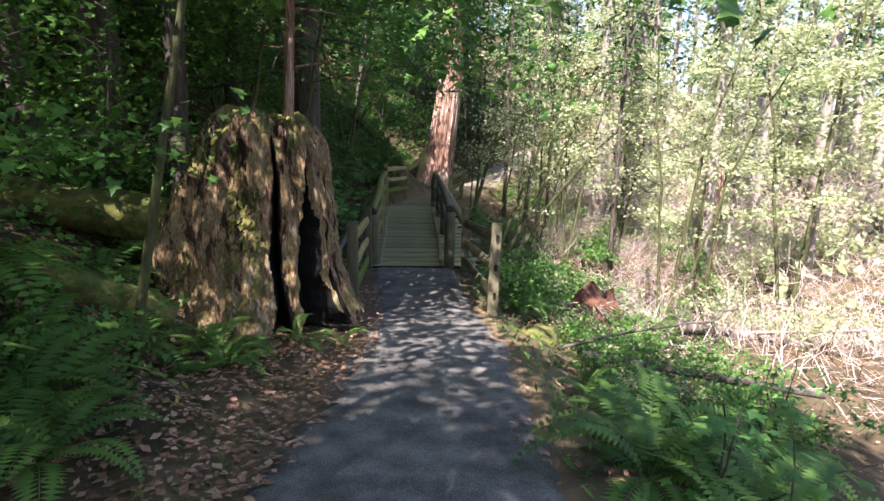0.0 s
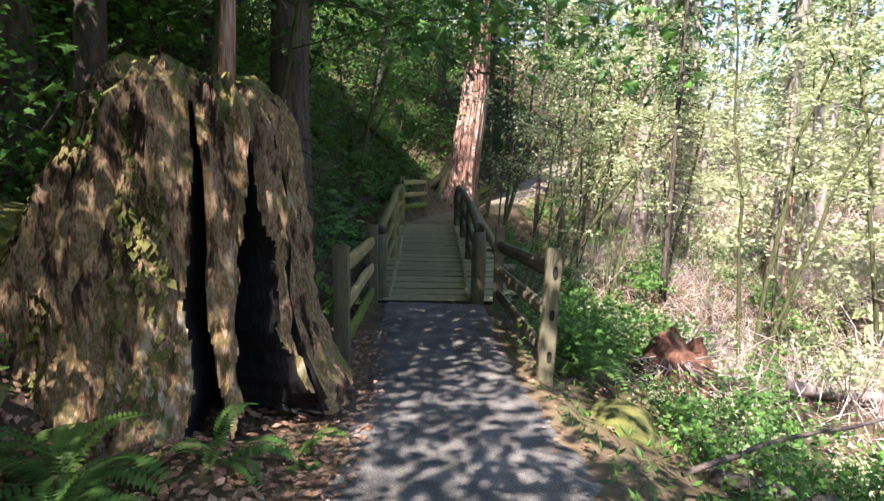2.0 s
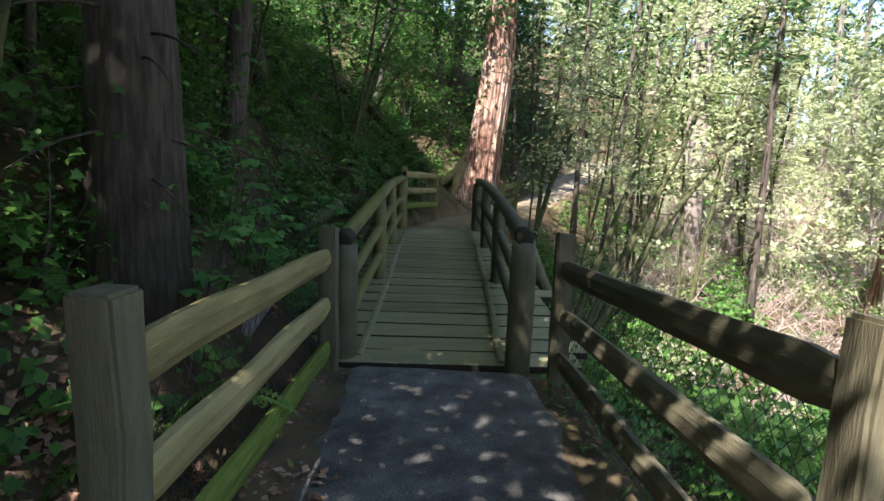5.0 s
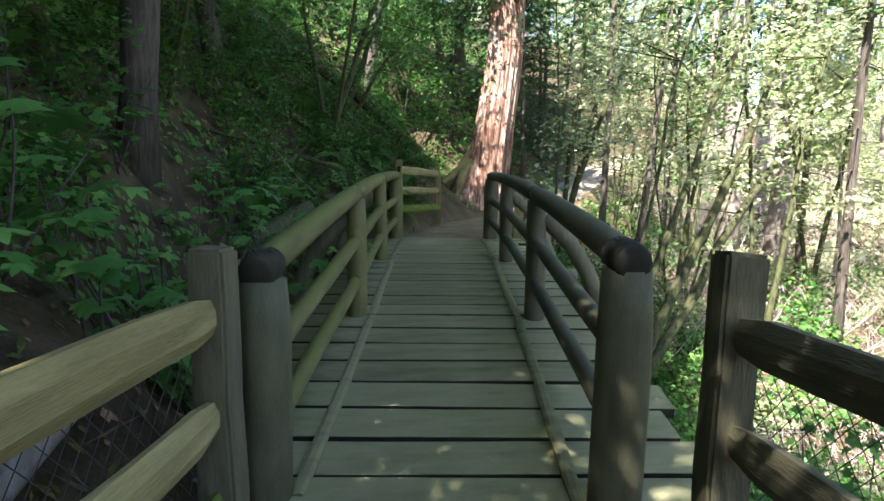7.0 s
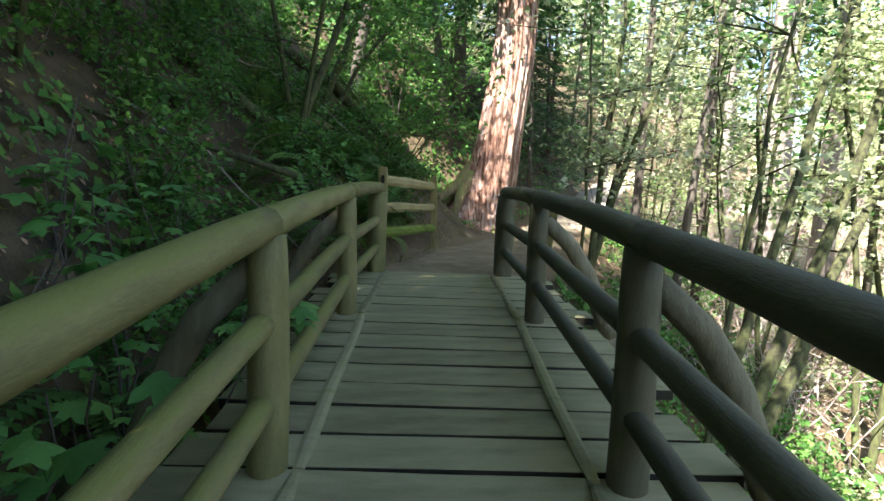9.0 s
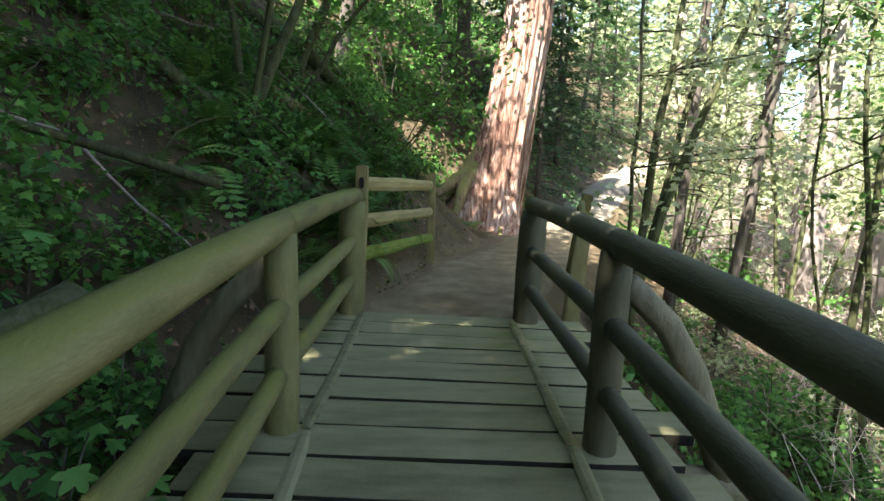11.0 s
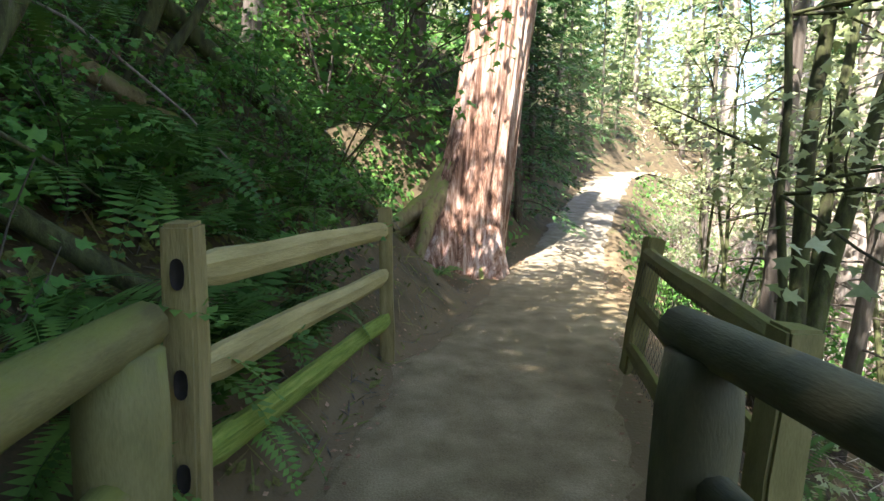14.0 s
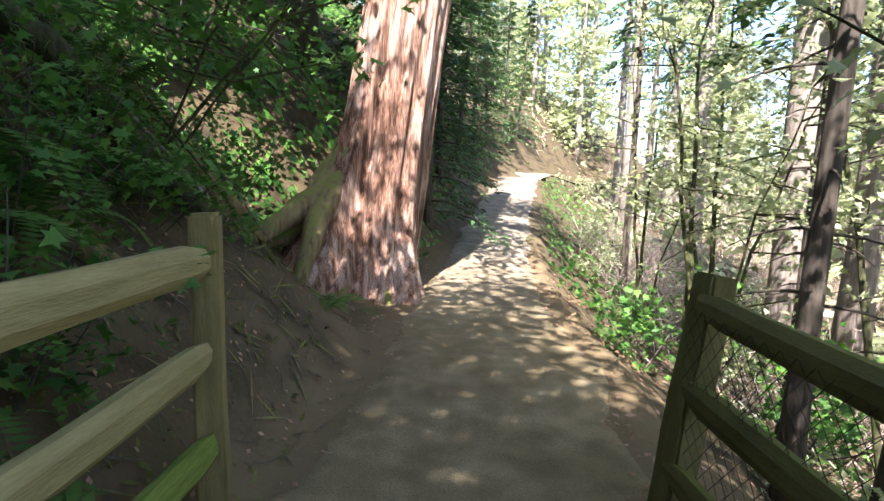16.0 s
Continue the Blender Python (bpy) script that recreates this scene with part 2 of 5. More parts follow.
def palmate(acc, pos, axis, normal, size):
    """Maple leaves: five-pointed outlines, a little cupped."""
    pos, axis, normal = (np.asarray(a, float) for a in (pos, axis, normal))
    axis = axis / np.maximum(np.linalg.norm(axis, axis=1, keepdims=True), 1e-6)
    side = np.cross(axis, normal)
    side /= np.maximum(np.linalg.norm(side, axis=1, keepdims=True), 1e-6)
    up = np.cross(side, axis)
    S = np.asarray(size)[:, None]
    out = ((0.0, 0.0), (0.12, 0.42), (0.38, 0.26), (0.66, 0.50), (0.62, 0.18), (1.05, 0.0), (0.62, -0.18), (0.66, -0.50), (0.38, -0.26), (0.12, -0.42))
    v = np.stack([pos + axis * S * a + side * S * b + up * S * (0.25 * abs(b) - 0.22 * a * a) for a, b in out], 1)
    base = np.arange(len(pos))[:, None] * 10
    acc.add(v.reshape(-1, 3), (base + np.array([[0, 1, 2, 8, 9]])).tolist() + (base + np.array([[2, 3, 4, 6, 7, 8]])).tolist() + (base + np.array([[4, 5, 6]])).tolist())
    return acc


def smooth(a, b, x):
    t = np.clip((x - a) / (b - a), 0, 1)
    return t * t * (3 - 2 * t)


# ---- plan ----
def path_x(y):
    return np.interp(y, [-40, -6, 0, 2, 5.2, 6.8, 9.7, 13, 16.1, 18.8, 20.5, 23, 26, 30, 38, 50, 80], [-3, -1, -0.25, -0.17, -0.05, -0.22, -0.45, -0.75, -0.95, -0.25, 0.45, 1.1, 2.2, 3.75, 7.2, 15, 45])


def path_half(y):
    return np.interp(y, [-6, 2, 5.2, 6.8, 9.7, 16, 18.8, 20.5, 23, 26, 30, 50], [1.0, 0.88, 0.80, 0.78, 0.77, 0.77, 0.95, 0.98, 0.9, 0.82, 0.9, 1.0])


def path_z(y):
    return np.interp(y, [-40, -6, 0, 2, 4.5, 6.8, 9.7, 12, 16, 19, 23, 25, 27.5, 30, 36, 41, 50, 70, 300], [4, 0.6, 0.05, -0.18, -0.48, -0.72, -0.77, -0.6, -0.36, -0.32, -0.28, -0.2, 0.15, 0.5, 1.5, 2.15, 2.1, 3.0, 10])


def deck_z(y):
    return np.interp(y, [9.6, 10.2, 11, 12, 13, 14, 15, 16.2], [-0.745, -0.69, -0.58, -0.475, -0.42, -0.365, -0.33, -0.315])


def wave(x, y, s, k=0.0):
    return (np.sin(x * s + 1.3 * np.sin(y * s * 0.7 + k)) * np.cos(y * s * 1.1 + 0.9 * np.sin(x * s * 0.6 - k)))


def ground_z(x, y):
    x, y = np.asarray(x, float), np.asarray(y, float)
    px, hw, pz = path_x(y), path_half(y), path_z(y)
    dl, dr = np.maximum(px - hw - x, 0), np.maximum(x - px - hw, 0)
    near = smooth(6.5, 9.0, y)
    # bank on the uphill side
    flat = 1.3 * (1 - near) + 0.12 + 1.3 * np.exp(-((y - 23.6) / 1.5) ** 2)
    up = np.maximum(dl - flat, 0)
    k = 0.62 + 0.38 * near
    bank = 0.10 * np.minimum(dl, flat) + k * np.minimum(up, 4.5) + 0.5 * np.clip(up - 4.5, 0, 14) + 0.05 * np.maximum(up - 18.5, 0)
    # slope down on the other side, then a floor that climbs far away
    k2 = 0.42 + 0.4 * smooth(8, 15, y)
    depth = 1.15 + 1.1 * smooth(7, 13, y)
    drop = depth * (1 - np.exp(-k2 * np.maximum(dr - 0.15, 0) / depth))
    far = 0.16 * np.maximum(dr - 22, 0) - 0.16 * np.maximum(dr - 90, 0)
    # gully crossed by the bridge
    gully = smooth(9.5, 11.2, y) * (1 - smooth(14.8, 16.3, y))
    gully = gully * (1.1 + 0.0 * x) * np.exp(-(np.maximum(dl - 0.6, 0) / 1.6) ** 2)
    off = smooth(0.0, 0.5, dl + dr)
    rough = off * (0.07 * wave(x, y, 2.1) + 0.04 * wave(x, y, 5.3, 1.0) + 0.02 * wave(x, y, 11.0, 2.0))
    return pz + bank - drop + far - gully * (1 - 0.25 * smooth(1, 6, dr)) + rough


def gz(x, y):
    return float(ground_z(x, y))


def grow(a, b, step, n, last):
    mid = np.arange(a, b, step)
    out = np.geomspace(step, last, n).cumsum()
    return np.concatenate([(a - out)[::-1], mid, mid[-1] + out])


gx, gy = grow(-7, 8, 0.13, 34, 70), grow(-3, 27, 0.15, 34, 70)
X, Y = np.meshgrid(gx, gy)
acc = Acc()
nx = len(gx)
acc.add(np.stack([X, Y, ground_z(X, Y)], -1).reshape(-1, 3), [(j * nx + i, j * nx + i + 1, (j + 1) * nx + i + 1, (j + 1) * nx + i) for j in range(len(gy) - 1) for i in range(nx - 1)])
ground_mesh = acc.mesh("ground")
edge = np.maximum(np.abs(X - path_x(Y)) - path_half(Y), 0)
worn = np.exp(-(edge / (0.55 + 0.35 * (wave(X, Y, 3.1) + 0.6 * wave(X, Y, 7.7, 1.0)))) ** 2) * (smooth(15.2, 16.2, Y) * (1 - smooth(25, 28, Y)) + 0.75 * (1 - smooth(7, 9, Y)))
ground_mesh.attributes.new("worn", "FLOAT", "POINT").data.foreach_set("value", worn.ravel().astype(np.float32))
thing("ground", Matrix(), "dark forest soil with scattered moss and humus", "ground", kind="structure", data=ground_mesh, mat=M["soil"])


def strip(name, y0, y1, mat, label):
    ys = np.arange(y0, y1, 0.14)
    acc, cols = Acc(), 11
    vs = []
    for y in ys:
        c, h = float(path_x(y)), float(path_half(y))
        el, er = h + 0.13 * noise.noise((0, y * 1.3, 0)) + 0.10 * noise.noise((0, y * 6, 3)), h + 0.13 * noise.noise((5, y * 1.3, 0)) + 0.10 * noise.noise((5, y * 6, 3))
        for k in range(cols):
            u = k / (cols - 1)
            x = c - el + (el + er) * u
            e = 0.03 if 0 < k < cols - 1 else -0.03
            vs.append((x, y, gz(x, y) + e + 0.012 * noise.noise((x * 2.2, y * 2.2, 0))))
    acc.add(vs, [(j * cols + i, j * cols + i + 1, (j + 1) * cols + i + 1, (j + 1) * cols + i) for j in range(len(ys) - 1) for i in range(cols - 1)])
    return thing(name, Matrix(), label, "path", kind="structure", data=acc.mesh(name), mat=mat)


strip("gravel_path", -8, 9.80, M["gravel"], "grey packed gravel footpath speckled with small stones")
strip("dirt_path", 15.98, 62, M["dirt"], "brown packed dirt footpath, its colour greyed uphill to look sunlit")


# ---- fences and bridge ----
def rail_mesh(name, length, w, h, seed, square=True, sag=0.0):
    """A rail along local z: split with a rough wedge section, or round."""
    acc, n, sides = Acc(), 15, 10 if not square else 8
    vs = []
    for i in range(n):
        u = i / (n - 1)
        taper = 1 - (0.35 * max(0, abs(u - 0.5) * 2 - 0.88) / 0.12 if square else 0)
        for k in range(sides):
            th = 2 * math.pi * (k + 0.5) / sides
            cx, cy = math.cos(th), math.sin(th)
            if square:
                q = 1 / max(abs(cx), abs(cy)) ** 0.9
                cx, cy = cx * q, cy * q
            ww = 1 + (0.16 if square else 0.03) * noise.noise((seed * 7.1 + k * 0.9, u * length * 1.6, 0))
            bend = (0.02 if square else 0.006) * noise.noise((seed * 3.3, u * length * 0.9, 5))
            vs.append((cx * w / 2 * ww * taper + bend, cy * h / 2 * ww * taper + bend * 0.7 - sag * 4 * u * (1 - u), u * length))
    acc.add(vs, [(i * sides + k, i * sides + (k + 1) % sides, (i + 1) * sides + (k + 1) % sides, (i + 1) * sides + k) for i in range(n - 1) for k in range(sides)])
    acc.f += [tuple(range(sides))[::-1], tuple((n - 1) * sides + k for k in range(sides))]
    return acc.mesh(name, smooth=not square)


def span(a, b):
    """The pose at a with z towards b and y as near to up as can be."""
    a, b = Vector(a), Vector(b)
    z = (b - a).normalized()
    x = Vector((0, 0, 1)).cross(z).normalized()
    y = z.cross(x)
    m = Matrix((x, y, z)).transposed().to_4x4()
    m.translation = a
    return m


def square_post(height, w, d, seed, bevel=0.012):
    bm = bmesh.new()
    bmesh.ops.create_cube(bm, size=1)
    bmesh.ops.scale(bm, vec=(w, d, height), verts=bm.verts)
    bmesh.ops.translate(bm, vec=(0, 0, height / 2), verts=bm.verts)
    bmesh.ops.subdivide_edges(bm, edges=[e for e in bm.edges if abs(e.verts[0].co.z - e.verts[1].co.z) > 0.1], cuts=7)
    for v in bm.verts:
        v.co += Vector((noise.noise((v.co.x * 9, v.co.z * 3, seed)), noise.noise((v.co.y * 9, v.co.z * 3, seed + 4)), 0)) * 0.012
        if v.co.z > height - 0.01:
            v.co.z += 0.02 * noise.noise((v.co.x * 20, v.co.y * 20, seed))
    bmesh.ops.bevel(bm, geom=[e for e in bm.edges if e.calc_face_angle(0) > 0.7], offset=bevel, segments=2, affect="EDGES")
    me = bpy.data.meshes.new("post")
    bm.to_mesh(me)
    bm.free()
    return me


def slot_mesh(w, h, depth=0.012):
    """A rounded plug on the post's face; its dark colour paints the slot's shade."""
    acc, n = Acc(), 12
    ring = [(math.cos(2 * math.pi * k / n) * w / 2, math.copysign(abs(math.sin(2 * math.pi * k / n)) ** 0.6, math.sin(2 * math.pi * k / n)) * h / 2) for k in range(n)]
    acc.add([(x, -depth, z) for x, z in ring] + [(x * 0.8, 0.0, z * 0.85) for x, z in ring], [(k, (k + 1) % n, n + (k + 1) % n, n + k) for k in range(n)] + [tuple(range(n)), tuple(range(n, 2 * n))[::-1]])
    return acc.mesh("mortise")


def wire_net(a, b, top):
    """Diamond wire between the feet a and b, as high as top."""
    acc, a, b = Acc(), Vector(a), Vector(b)
    L = (b - a).length
    run = top / L * 0.8
    n = int(L / 0.075)
    for s_ in (-1, 1):
        for i in range(-int(n * run) - 1, n + int(n * run) + 2):
            u0, u1 = i / n, i / n + s_ * run
            ua, ub = min(max(u0, 0), 1), min(max(u1, 0), 1)
            if ua == ub:
                continue
            za, zb = (abs(ua - u0) / run) * top, (abs(ub - u0) / run) * top
            tube(acc, [a.lerp(b, ua) + Vector((0, 0, 0.04 + za)), a.lerp(b, ub) + Vector((0, 0, 0.04 + zb))], [0.0016, 0.0016], 3, cap=False)
    return acc


def split_fence(posts, label, mats, holes=(), out=1, thick=0.13, wood=None, wire=True, wide=(0.135, 0.135)):
    """posts: x, y, base z, height, lean to x, and the heights of the rails there; out: the side on which the wire hangs."""
    f = thing("split_rail_fence", Matrix.Translation(posts[0][:3]), label, "fence", "fences along the path")
    for i, (x, y, z, h, lean, rails) in enumerate(posts):
        m = Matrix.Translation((x, y, z - 0.35)) @ Euler((0, lean, 0)).to_matrix().to_4x4()
        p = part("post", square_post(h + 0.35, wide[0], wide[1], i + 3.3 * x), wood or M["post"], f, m=m)
        if i in holes:
            for hz in rails:
                part("mortise", slot_mesh(0.045, 0.10), M["hole"], p, "dark plug painted as the shade of an empty rail slot", m=m @ Matrix.Translation((0.01, -0.5 * wide[1] - 0.002, hz + 0.35)))
    a, b = posts
    for j in range(3):
        qa = Vector((a[0] + math.tan(a[4]) * a[5][j], a[1], a[2] + a[5][j]))
        qb = Vector((b[0] + math.tan(b[4]) * b[5][j], b[1], b[2] + b[5][j]))
        part("rail", rail_mesh("rail", (qb - qa).length, 0.075, thick, j + 11 * a[0]), mats[j], f, m=span(qa, qb))
    if wire:
        part("wire_mesh", wire_net((a[0] + out * 0.05, a[1], a[2]), (b[0] + out * 0.05, b[1], b[2]), 0.9), M["wire"], f, "thin rusty diamond wire mesh", m=Matrix())
    return f


split_fence([(-1.16, 6.85, -0.74, 1.22, 0.0, (0.98, 0.60, 0.24)), (-1.33, 9.50, -0.78, 1.16, 0.0, (0.93, 0.56, 0.22))], "weathered three-rail split cedar fence beside the gravel path", [M["split"], M["split"], M["splitmoss"]], out=-1, thick=0.16)
split_fence([(0.70, 6.8, -0.74, 1.24, 0.02, (1.05, 0.66, 0.28)), (0.45, 9.50, -0.78, 1.17, 0.0, (0.90, 0.55, 0.22))], "grey split-rail fence with empty slots in its end post", [M["post"]] * 3, holes=(0,), thick=0.15)
split_fence([(-1.72, 16.5, -0.36, 1.30, 0.0, (1.14, 0.79, 0.48)), (-1.22, 18.95, -0.34, 1.25, -0.03, (1.07, 0.72, 0.37))], "yellowish split-rail fence with a mossy green bottom rail", [M["split"], M["split"], M["splitmoss"]], holes=(0,), out=-1, wood=M["split"], wire=False, wide=(0.105, 0.12))
split_fence([(0.62, 18.75, -0.34, 1.08, 0.12, (0.95, 0.58, 0.22)), (0.22, 16.5, -0.42, 1.05, 0.05, (0.95, 0.58, 0.22))], "olive-brown split-rail fence backed with wire mesh", [M["log"]] * 3, wood=M["log"])

POST_L = [(-1.27, 9.78), (-1.38, 11.9), (-1.59, 14.1), (-1.71, 16.12)]
POST_R = [(0.17, 9.78), (0.06, 11.95), (-0.06, 14.15), (-0.20, 16.18)]
bridge = thing("footbridge", Matrix.Translation((-0.7, 13, -0.42)), "arched wooden footbridge with round log railings", "bridge")


def round_post(h, r, seed):
    acc = Acc()
    zs = np.linspace(0, h, 9)
    tube(acc, [(0.006 * math.sin(seed + z * 3), 0.006 * math.cos(seed * 2 + z * 2), z) for z in zs], [r * (1 + 0.03 * math.sin(seed + z * 4)) for z in zs[:-1]] + [r * 0.9], 14)
    return acc


for side, posts in ((-1, POST_L), (1, POST_R)):
    # same rail wood, darkened on the right: that railing's shade is put into colour
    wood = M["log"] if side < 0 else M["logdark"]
    lift = (0.07, 0.0, 0.0, 0.0) if side > 0 else (0.0,) * 4
    for i, (x, y) in enumerate(posts):
        z = float(deck_z(y))
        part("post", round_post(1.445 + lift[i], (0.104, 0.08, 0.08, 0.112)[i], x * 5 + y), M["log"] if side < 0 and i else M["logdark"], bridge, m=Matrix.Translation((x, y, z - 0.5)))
        ox = x + side * 0.62
        if 0 < i < 3:
            acc = Acc()
            a, b = Vector((x + side * 0.06, y + 0.02, z + 0.80)), Vector((ox, y + 0.05, z - 0.12))
            mid = (a + b) / 2 + Vector((side * 0.07, 0, 0.05))
            tube(acc, [a, (a + mid) / 2 + Vector((side * 0.03, 0, 0.02)), mid, (b + mid) / 2, b], [0.06, 0.065, 0.068, 0.07, 0.07], 9)
            part("brace", acc, M["post"], bridge, "mossy diagonal brace log", m=Matrix())
            acc = Acc()
            tube(acc, [(x - side * 0.5, y + 0.05, z - 0.17), (ox + side * 0.25, y + 0.05, z - 0.17)], [0.085, 0.08], 9)
            part("outrigger", acc, M["post"], bridge, m=Matrix())
        if i < 3:
            x2, y2 = posts[i + 1]
            z2 = float(deck_z(y2))
            for j, (hz, r) in enumerate(((0.985, 0.068), (0.61, 0.052), (0.29, 0.05))):
                a, b = Vector((x, y, z + hz + lift[i])), Vector((x2, y2, z2 + hz + lift[i + 1]))
                d = (b - a).normalized()
                a2, b2 = (a - d * (0.06 if i == 0 else 0.0), b + d * (0.12 if i == 2 else 0.0)) if j == 0 else (a, b)
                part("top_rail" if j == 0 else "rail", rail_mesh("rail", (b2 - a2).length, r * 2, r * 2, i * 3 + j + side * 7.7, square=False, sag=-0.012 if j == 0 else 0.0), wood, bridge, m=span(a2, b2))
# dark wrapped ends of the top rails over the first posts, with their screws
for side, posts in ((-1, POST_L), (1, POST_R)):
    (x, y), (x2, y2) = posts[:2]
    a, b = Vector((x, y, float(deck_z(y)) + 0.985 + (0.07 if side > 0 else 0.0))), Vector((x2, y2, float(deck_z(y2)) + 0.985))
    d = (b - a).normalized()
    acc = Acc()
    tube(acc, [a - d * 0.085, a - d * 0.07, a + d * 0.02, a + d * 0.085, a + d * 0.09], [0.060, 0.073, 0.0755, 0.074, 0.066], 14, 0.012, 4)
    cap_ = part("rail_cap", acc, M["nearblack"], bridge, "black wrapped rail end", m=Matrix())
    for k in (-1, 1):
        acc = Acc()
        p = a + d * 0.03 + Vector((0.035 * k, -0.01, 0.064))
        tube(acc, [p, p + Vector((0, 0, 0.012))], [0.009, 0.007], 7)
        part("screw", acc, M["wire"], cap_, m=Matrix())
# stringers below, kerb battens and planks
for k, off in enumerate((-0.9, -0.12, 0.7)):
    acc = Acc()
    ys = np.linspace(9.5, 16.3, 9)
    tube(acc, [(float(np.interp(y, [9.78, 16.15], [-0.45, -0.95])) + off, y, float(deck_z(y)) - 0.24) for y in ys], [0.15] * 9, 10)
    part("stringer", acc, M["post"], bridge, "heavy log beam under the deck", m=Matrix())
for side, posts in ((-1, POST_L), (1, POST_R)):
    for i in range(3):
        (x, y), (x2, y2) = posts[i], posts[i + 1]
        part("kerb", rail_mesh("kerb", math.dist((x, y), (x2, y2)) - 0.02, 0.07, 0.03, i + side * 2.2), M["plank"], bridge, m=span((x - side * 0.13, y, float(deck_z(y)) + 0.004), (x2 - side * 0.13, y2, float(deck_z(y2)) + 0.004)))


def plank_mesh(seed, length, width, thick=0.065):
    bm = bmesh.new()
    bmesh.ops.create_cube(bm, size=1)
    bmesh.ops.scale(bm, vec=(length, width, thick), verts=bm.verts)
    bmesh.ops.subdivide_edges(bm, edges=[e for e in bm.edges if abs(e.verts[0].co.x - e.verts[1].co.x) > 0.1], cuts=5)
    for v in bm.verts:
        v.co.y += 0.004 * noise.noise((v.co.x * 3, v.co.y, seed))
        v.co.z += 0.005 * noise.noise((v.co.x * 2, v.co.y * 8, seed + 5))
    bmesh.ops.bevel(bm, geom=[e for e in bm.edges if e.calc_face_angle(0) > 0.7], offset=0.004, segments=1, affect="EDGES")
    bm.normal_update()
    # the long side faces take the near-black material, so the gaps read dark
    for f in bm.faces:
        f.material_index = 1 if abs(f.normal.y) > 0.8 else 0
    me = bpy.data.meshes.new("plank")
    bm.to_mesh(me)
    bm.free()
    me.materials.append(M["plank"])
    me.materials.append(M["nearblack"])
    return me


PITCH = 0.283
planks = [plank_mesh(i * 3.7, 2.3 + 0.1 * (i % 3), PITCH - 0.028) for i in range(5)]
for i in range(23):
    y = 9.84 + PITCH * i
    z0, z1 = float(deck_z(y - 0.1)), float(deck_z(y + 0.1))
    part("plank", planks[(i * 2) % 5], M["plank"], bridge, m=Matrix.Translation((float(np.interp(y, [9.78, 16.15], [-0.45, -0.95])) + 0.05 * math.sin(i * 2.4), y, (z0 + z1) / 2 - 0.0345)) @ Euler((math.atan2(z1 - z0, 0.2), 0, 0.077 + 0.012 * math.sin(i * 1.7))).to_matrix().to_4x4())


# ---- plants: builders ----
RNG = np.random.default_rng(7)


def unit(v):
    return v / np.maximum(np.linalg.norm(v, axis=-1, keepdims=True), 1e-6)


def leaf_cloud(acc, centres, spread, count, size, rng, flat=0.5, droop=0.25, lobed=False):
    """count leaves about each centre, most of them facing the sky."""
    c = np.repeat(np.asarray(centres, float), count, 0)
    n = len(c)
    p = c + rng.normal(0, 1, (n, 3)) * np.array([spread, spread, spread * flat])
    th = rng.uniform(0, 2 * np.pi, n)
    ax = np.stack([np.cos(th), np.sin(th), rng.normal(-droop, 0.35, n)], 1)
    nr = unit(np.stack([rng.normal(0, 0.5, n), rng.normal(0, 0.5, n), np.ones(n)], 1))
    s_ = size * rng.uniform(0.6, 1.3, n)
    if lobed:
        return palmate(acc, p, ax, nr, s_ * 0.92)
    return kites(acc, p, ax, nr, s_, s_ * 0.72)


def stem_line(base, tip, rng, wob=0.06, n=9, bow=0.0):
    base, tip = np.array(base, float), np.array(tip, float)
    L = np.linalg.norm(tip - base)
    u = np.linspace(0, 1, n)[:, None]
    w = np.cumsum(rng.normal(0, wob, (n, 3)) * [1, 1, 0.3], 0) * np.sqrt(L) * 0.25
    w -= w[0]
    arc = np.array([0, 0, 1.0]) * bow * np.sin(u * np.pi) * L
    return base + (tip - base) * u + w * u + arc


def branch_tree(name, rng, height, r, first, reach, nbr, leaves, size, spread, bark, leaf, m, label, lean=(0, 0), group="", flat=0.4, sub=4, rise=0.35):
    """A broadleaf tree: tapered trunk with limbs and twigs in one bark mesh, a crown of many leaves."""
    t = thing(name, m, label, "tree", group)
    line = stem_line((0, 0, -0.25), (lean[0], lean[1], height), rng, 0.10, 14)
    wood, tips = Acc(), []
    rad = [r * (1 - 0.85 * i / 13) * (1.35 if i == 0 else 1) for i in range(14)]
    tube(wood, line, rad, 9, 0.05, 3)
    for b in range(nbr):
        u = first + (1 - first) * (b + rng.uniform(0, 1)) / nbr
        k = u * 13
        p = line[int(k)] + (line[min(int(k) + 1, 13)] - line[int(k)]) * (k - int(k))
        th = b * 2.4 + rng.uniform(-0.5, 0.5)
        L = reach * (1.1 - 0.65 * u) * rng.uniform(0.7, 1.2)
        end = p + np.array([math.cos(th) * L, math.sin(th) * L, L * (rise + rng.normal(0, 0.15))])
        bl = stem_line(p, end, rng, 0.12, 6, 0.05)
        br = max(0.008, r * 0.35 * (1 - 0.7 * u))
        tube(wood, bl, [br * (1 - 0.8 * i / 5) for i in range(6)], 5, cap=False)
        tips += [bl[3], bl[4], bl[5]]
        for _ in range(sub):
            q = bl[rng.integers(2, 6)]
            e = q + rng.normal(0, 1, 3) * np.array([0.3, 0.3, 0.12]) * L
            tube(wood, [q, (q + e) / 2 + rng.normal(0, 0.03, 3), e], [br * 0.4, br * 0.3, br * 0.12], 4, cap=False)
            tips += [e, (q + e) / 2]
    part("trunk", wood, bark, t)
    crown = Acc()
    tips = np.array(tips)
    leaf_cloud(crown, tips, spread, max(1, leaves // len(tips)), size, rng, flat, lobed=True)
    part("crown", crown, leaf, t)
    return t


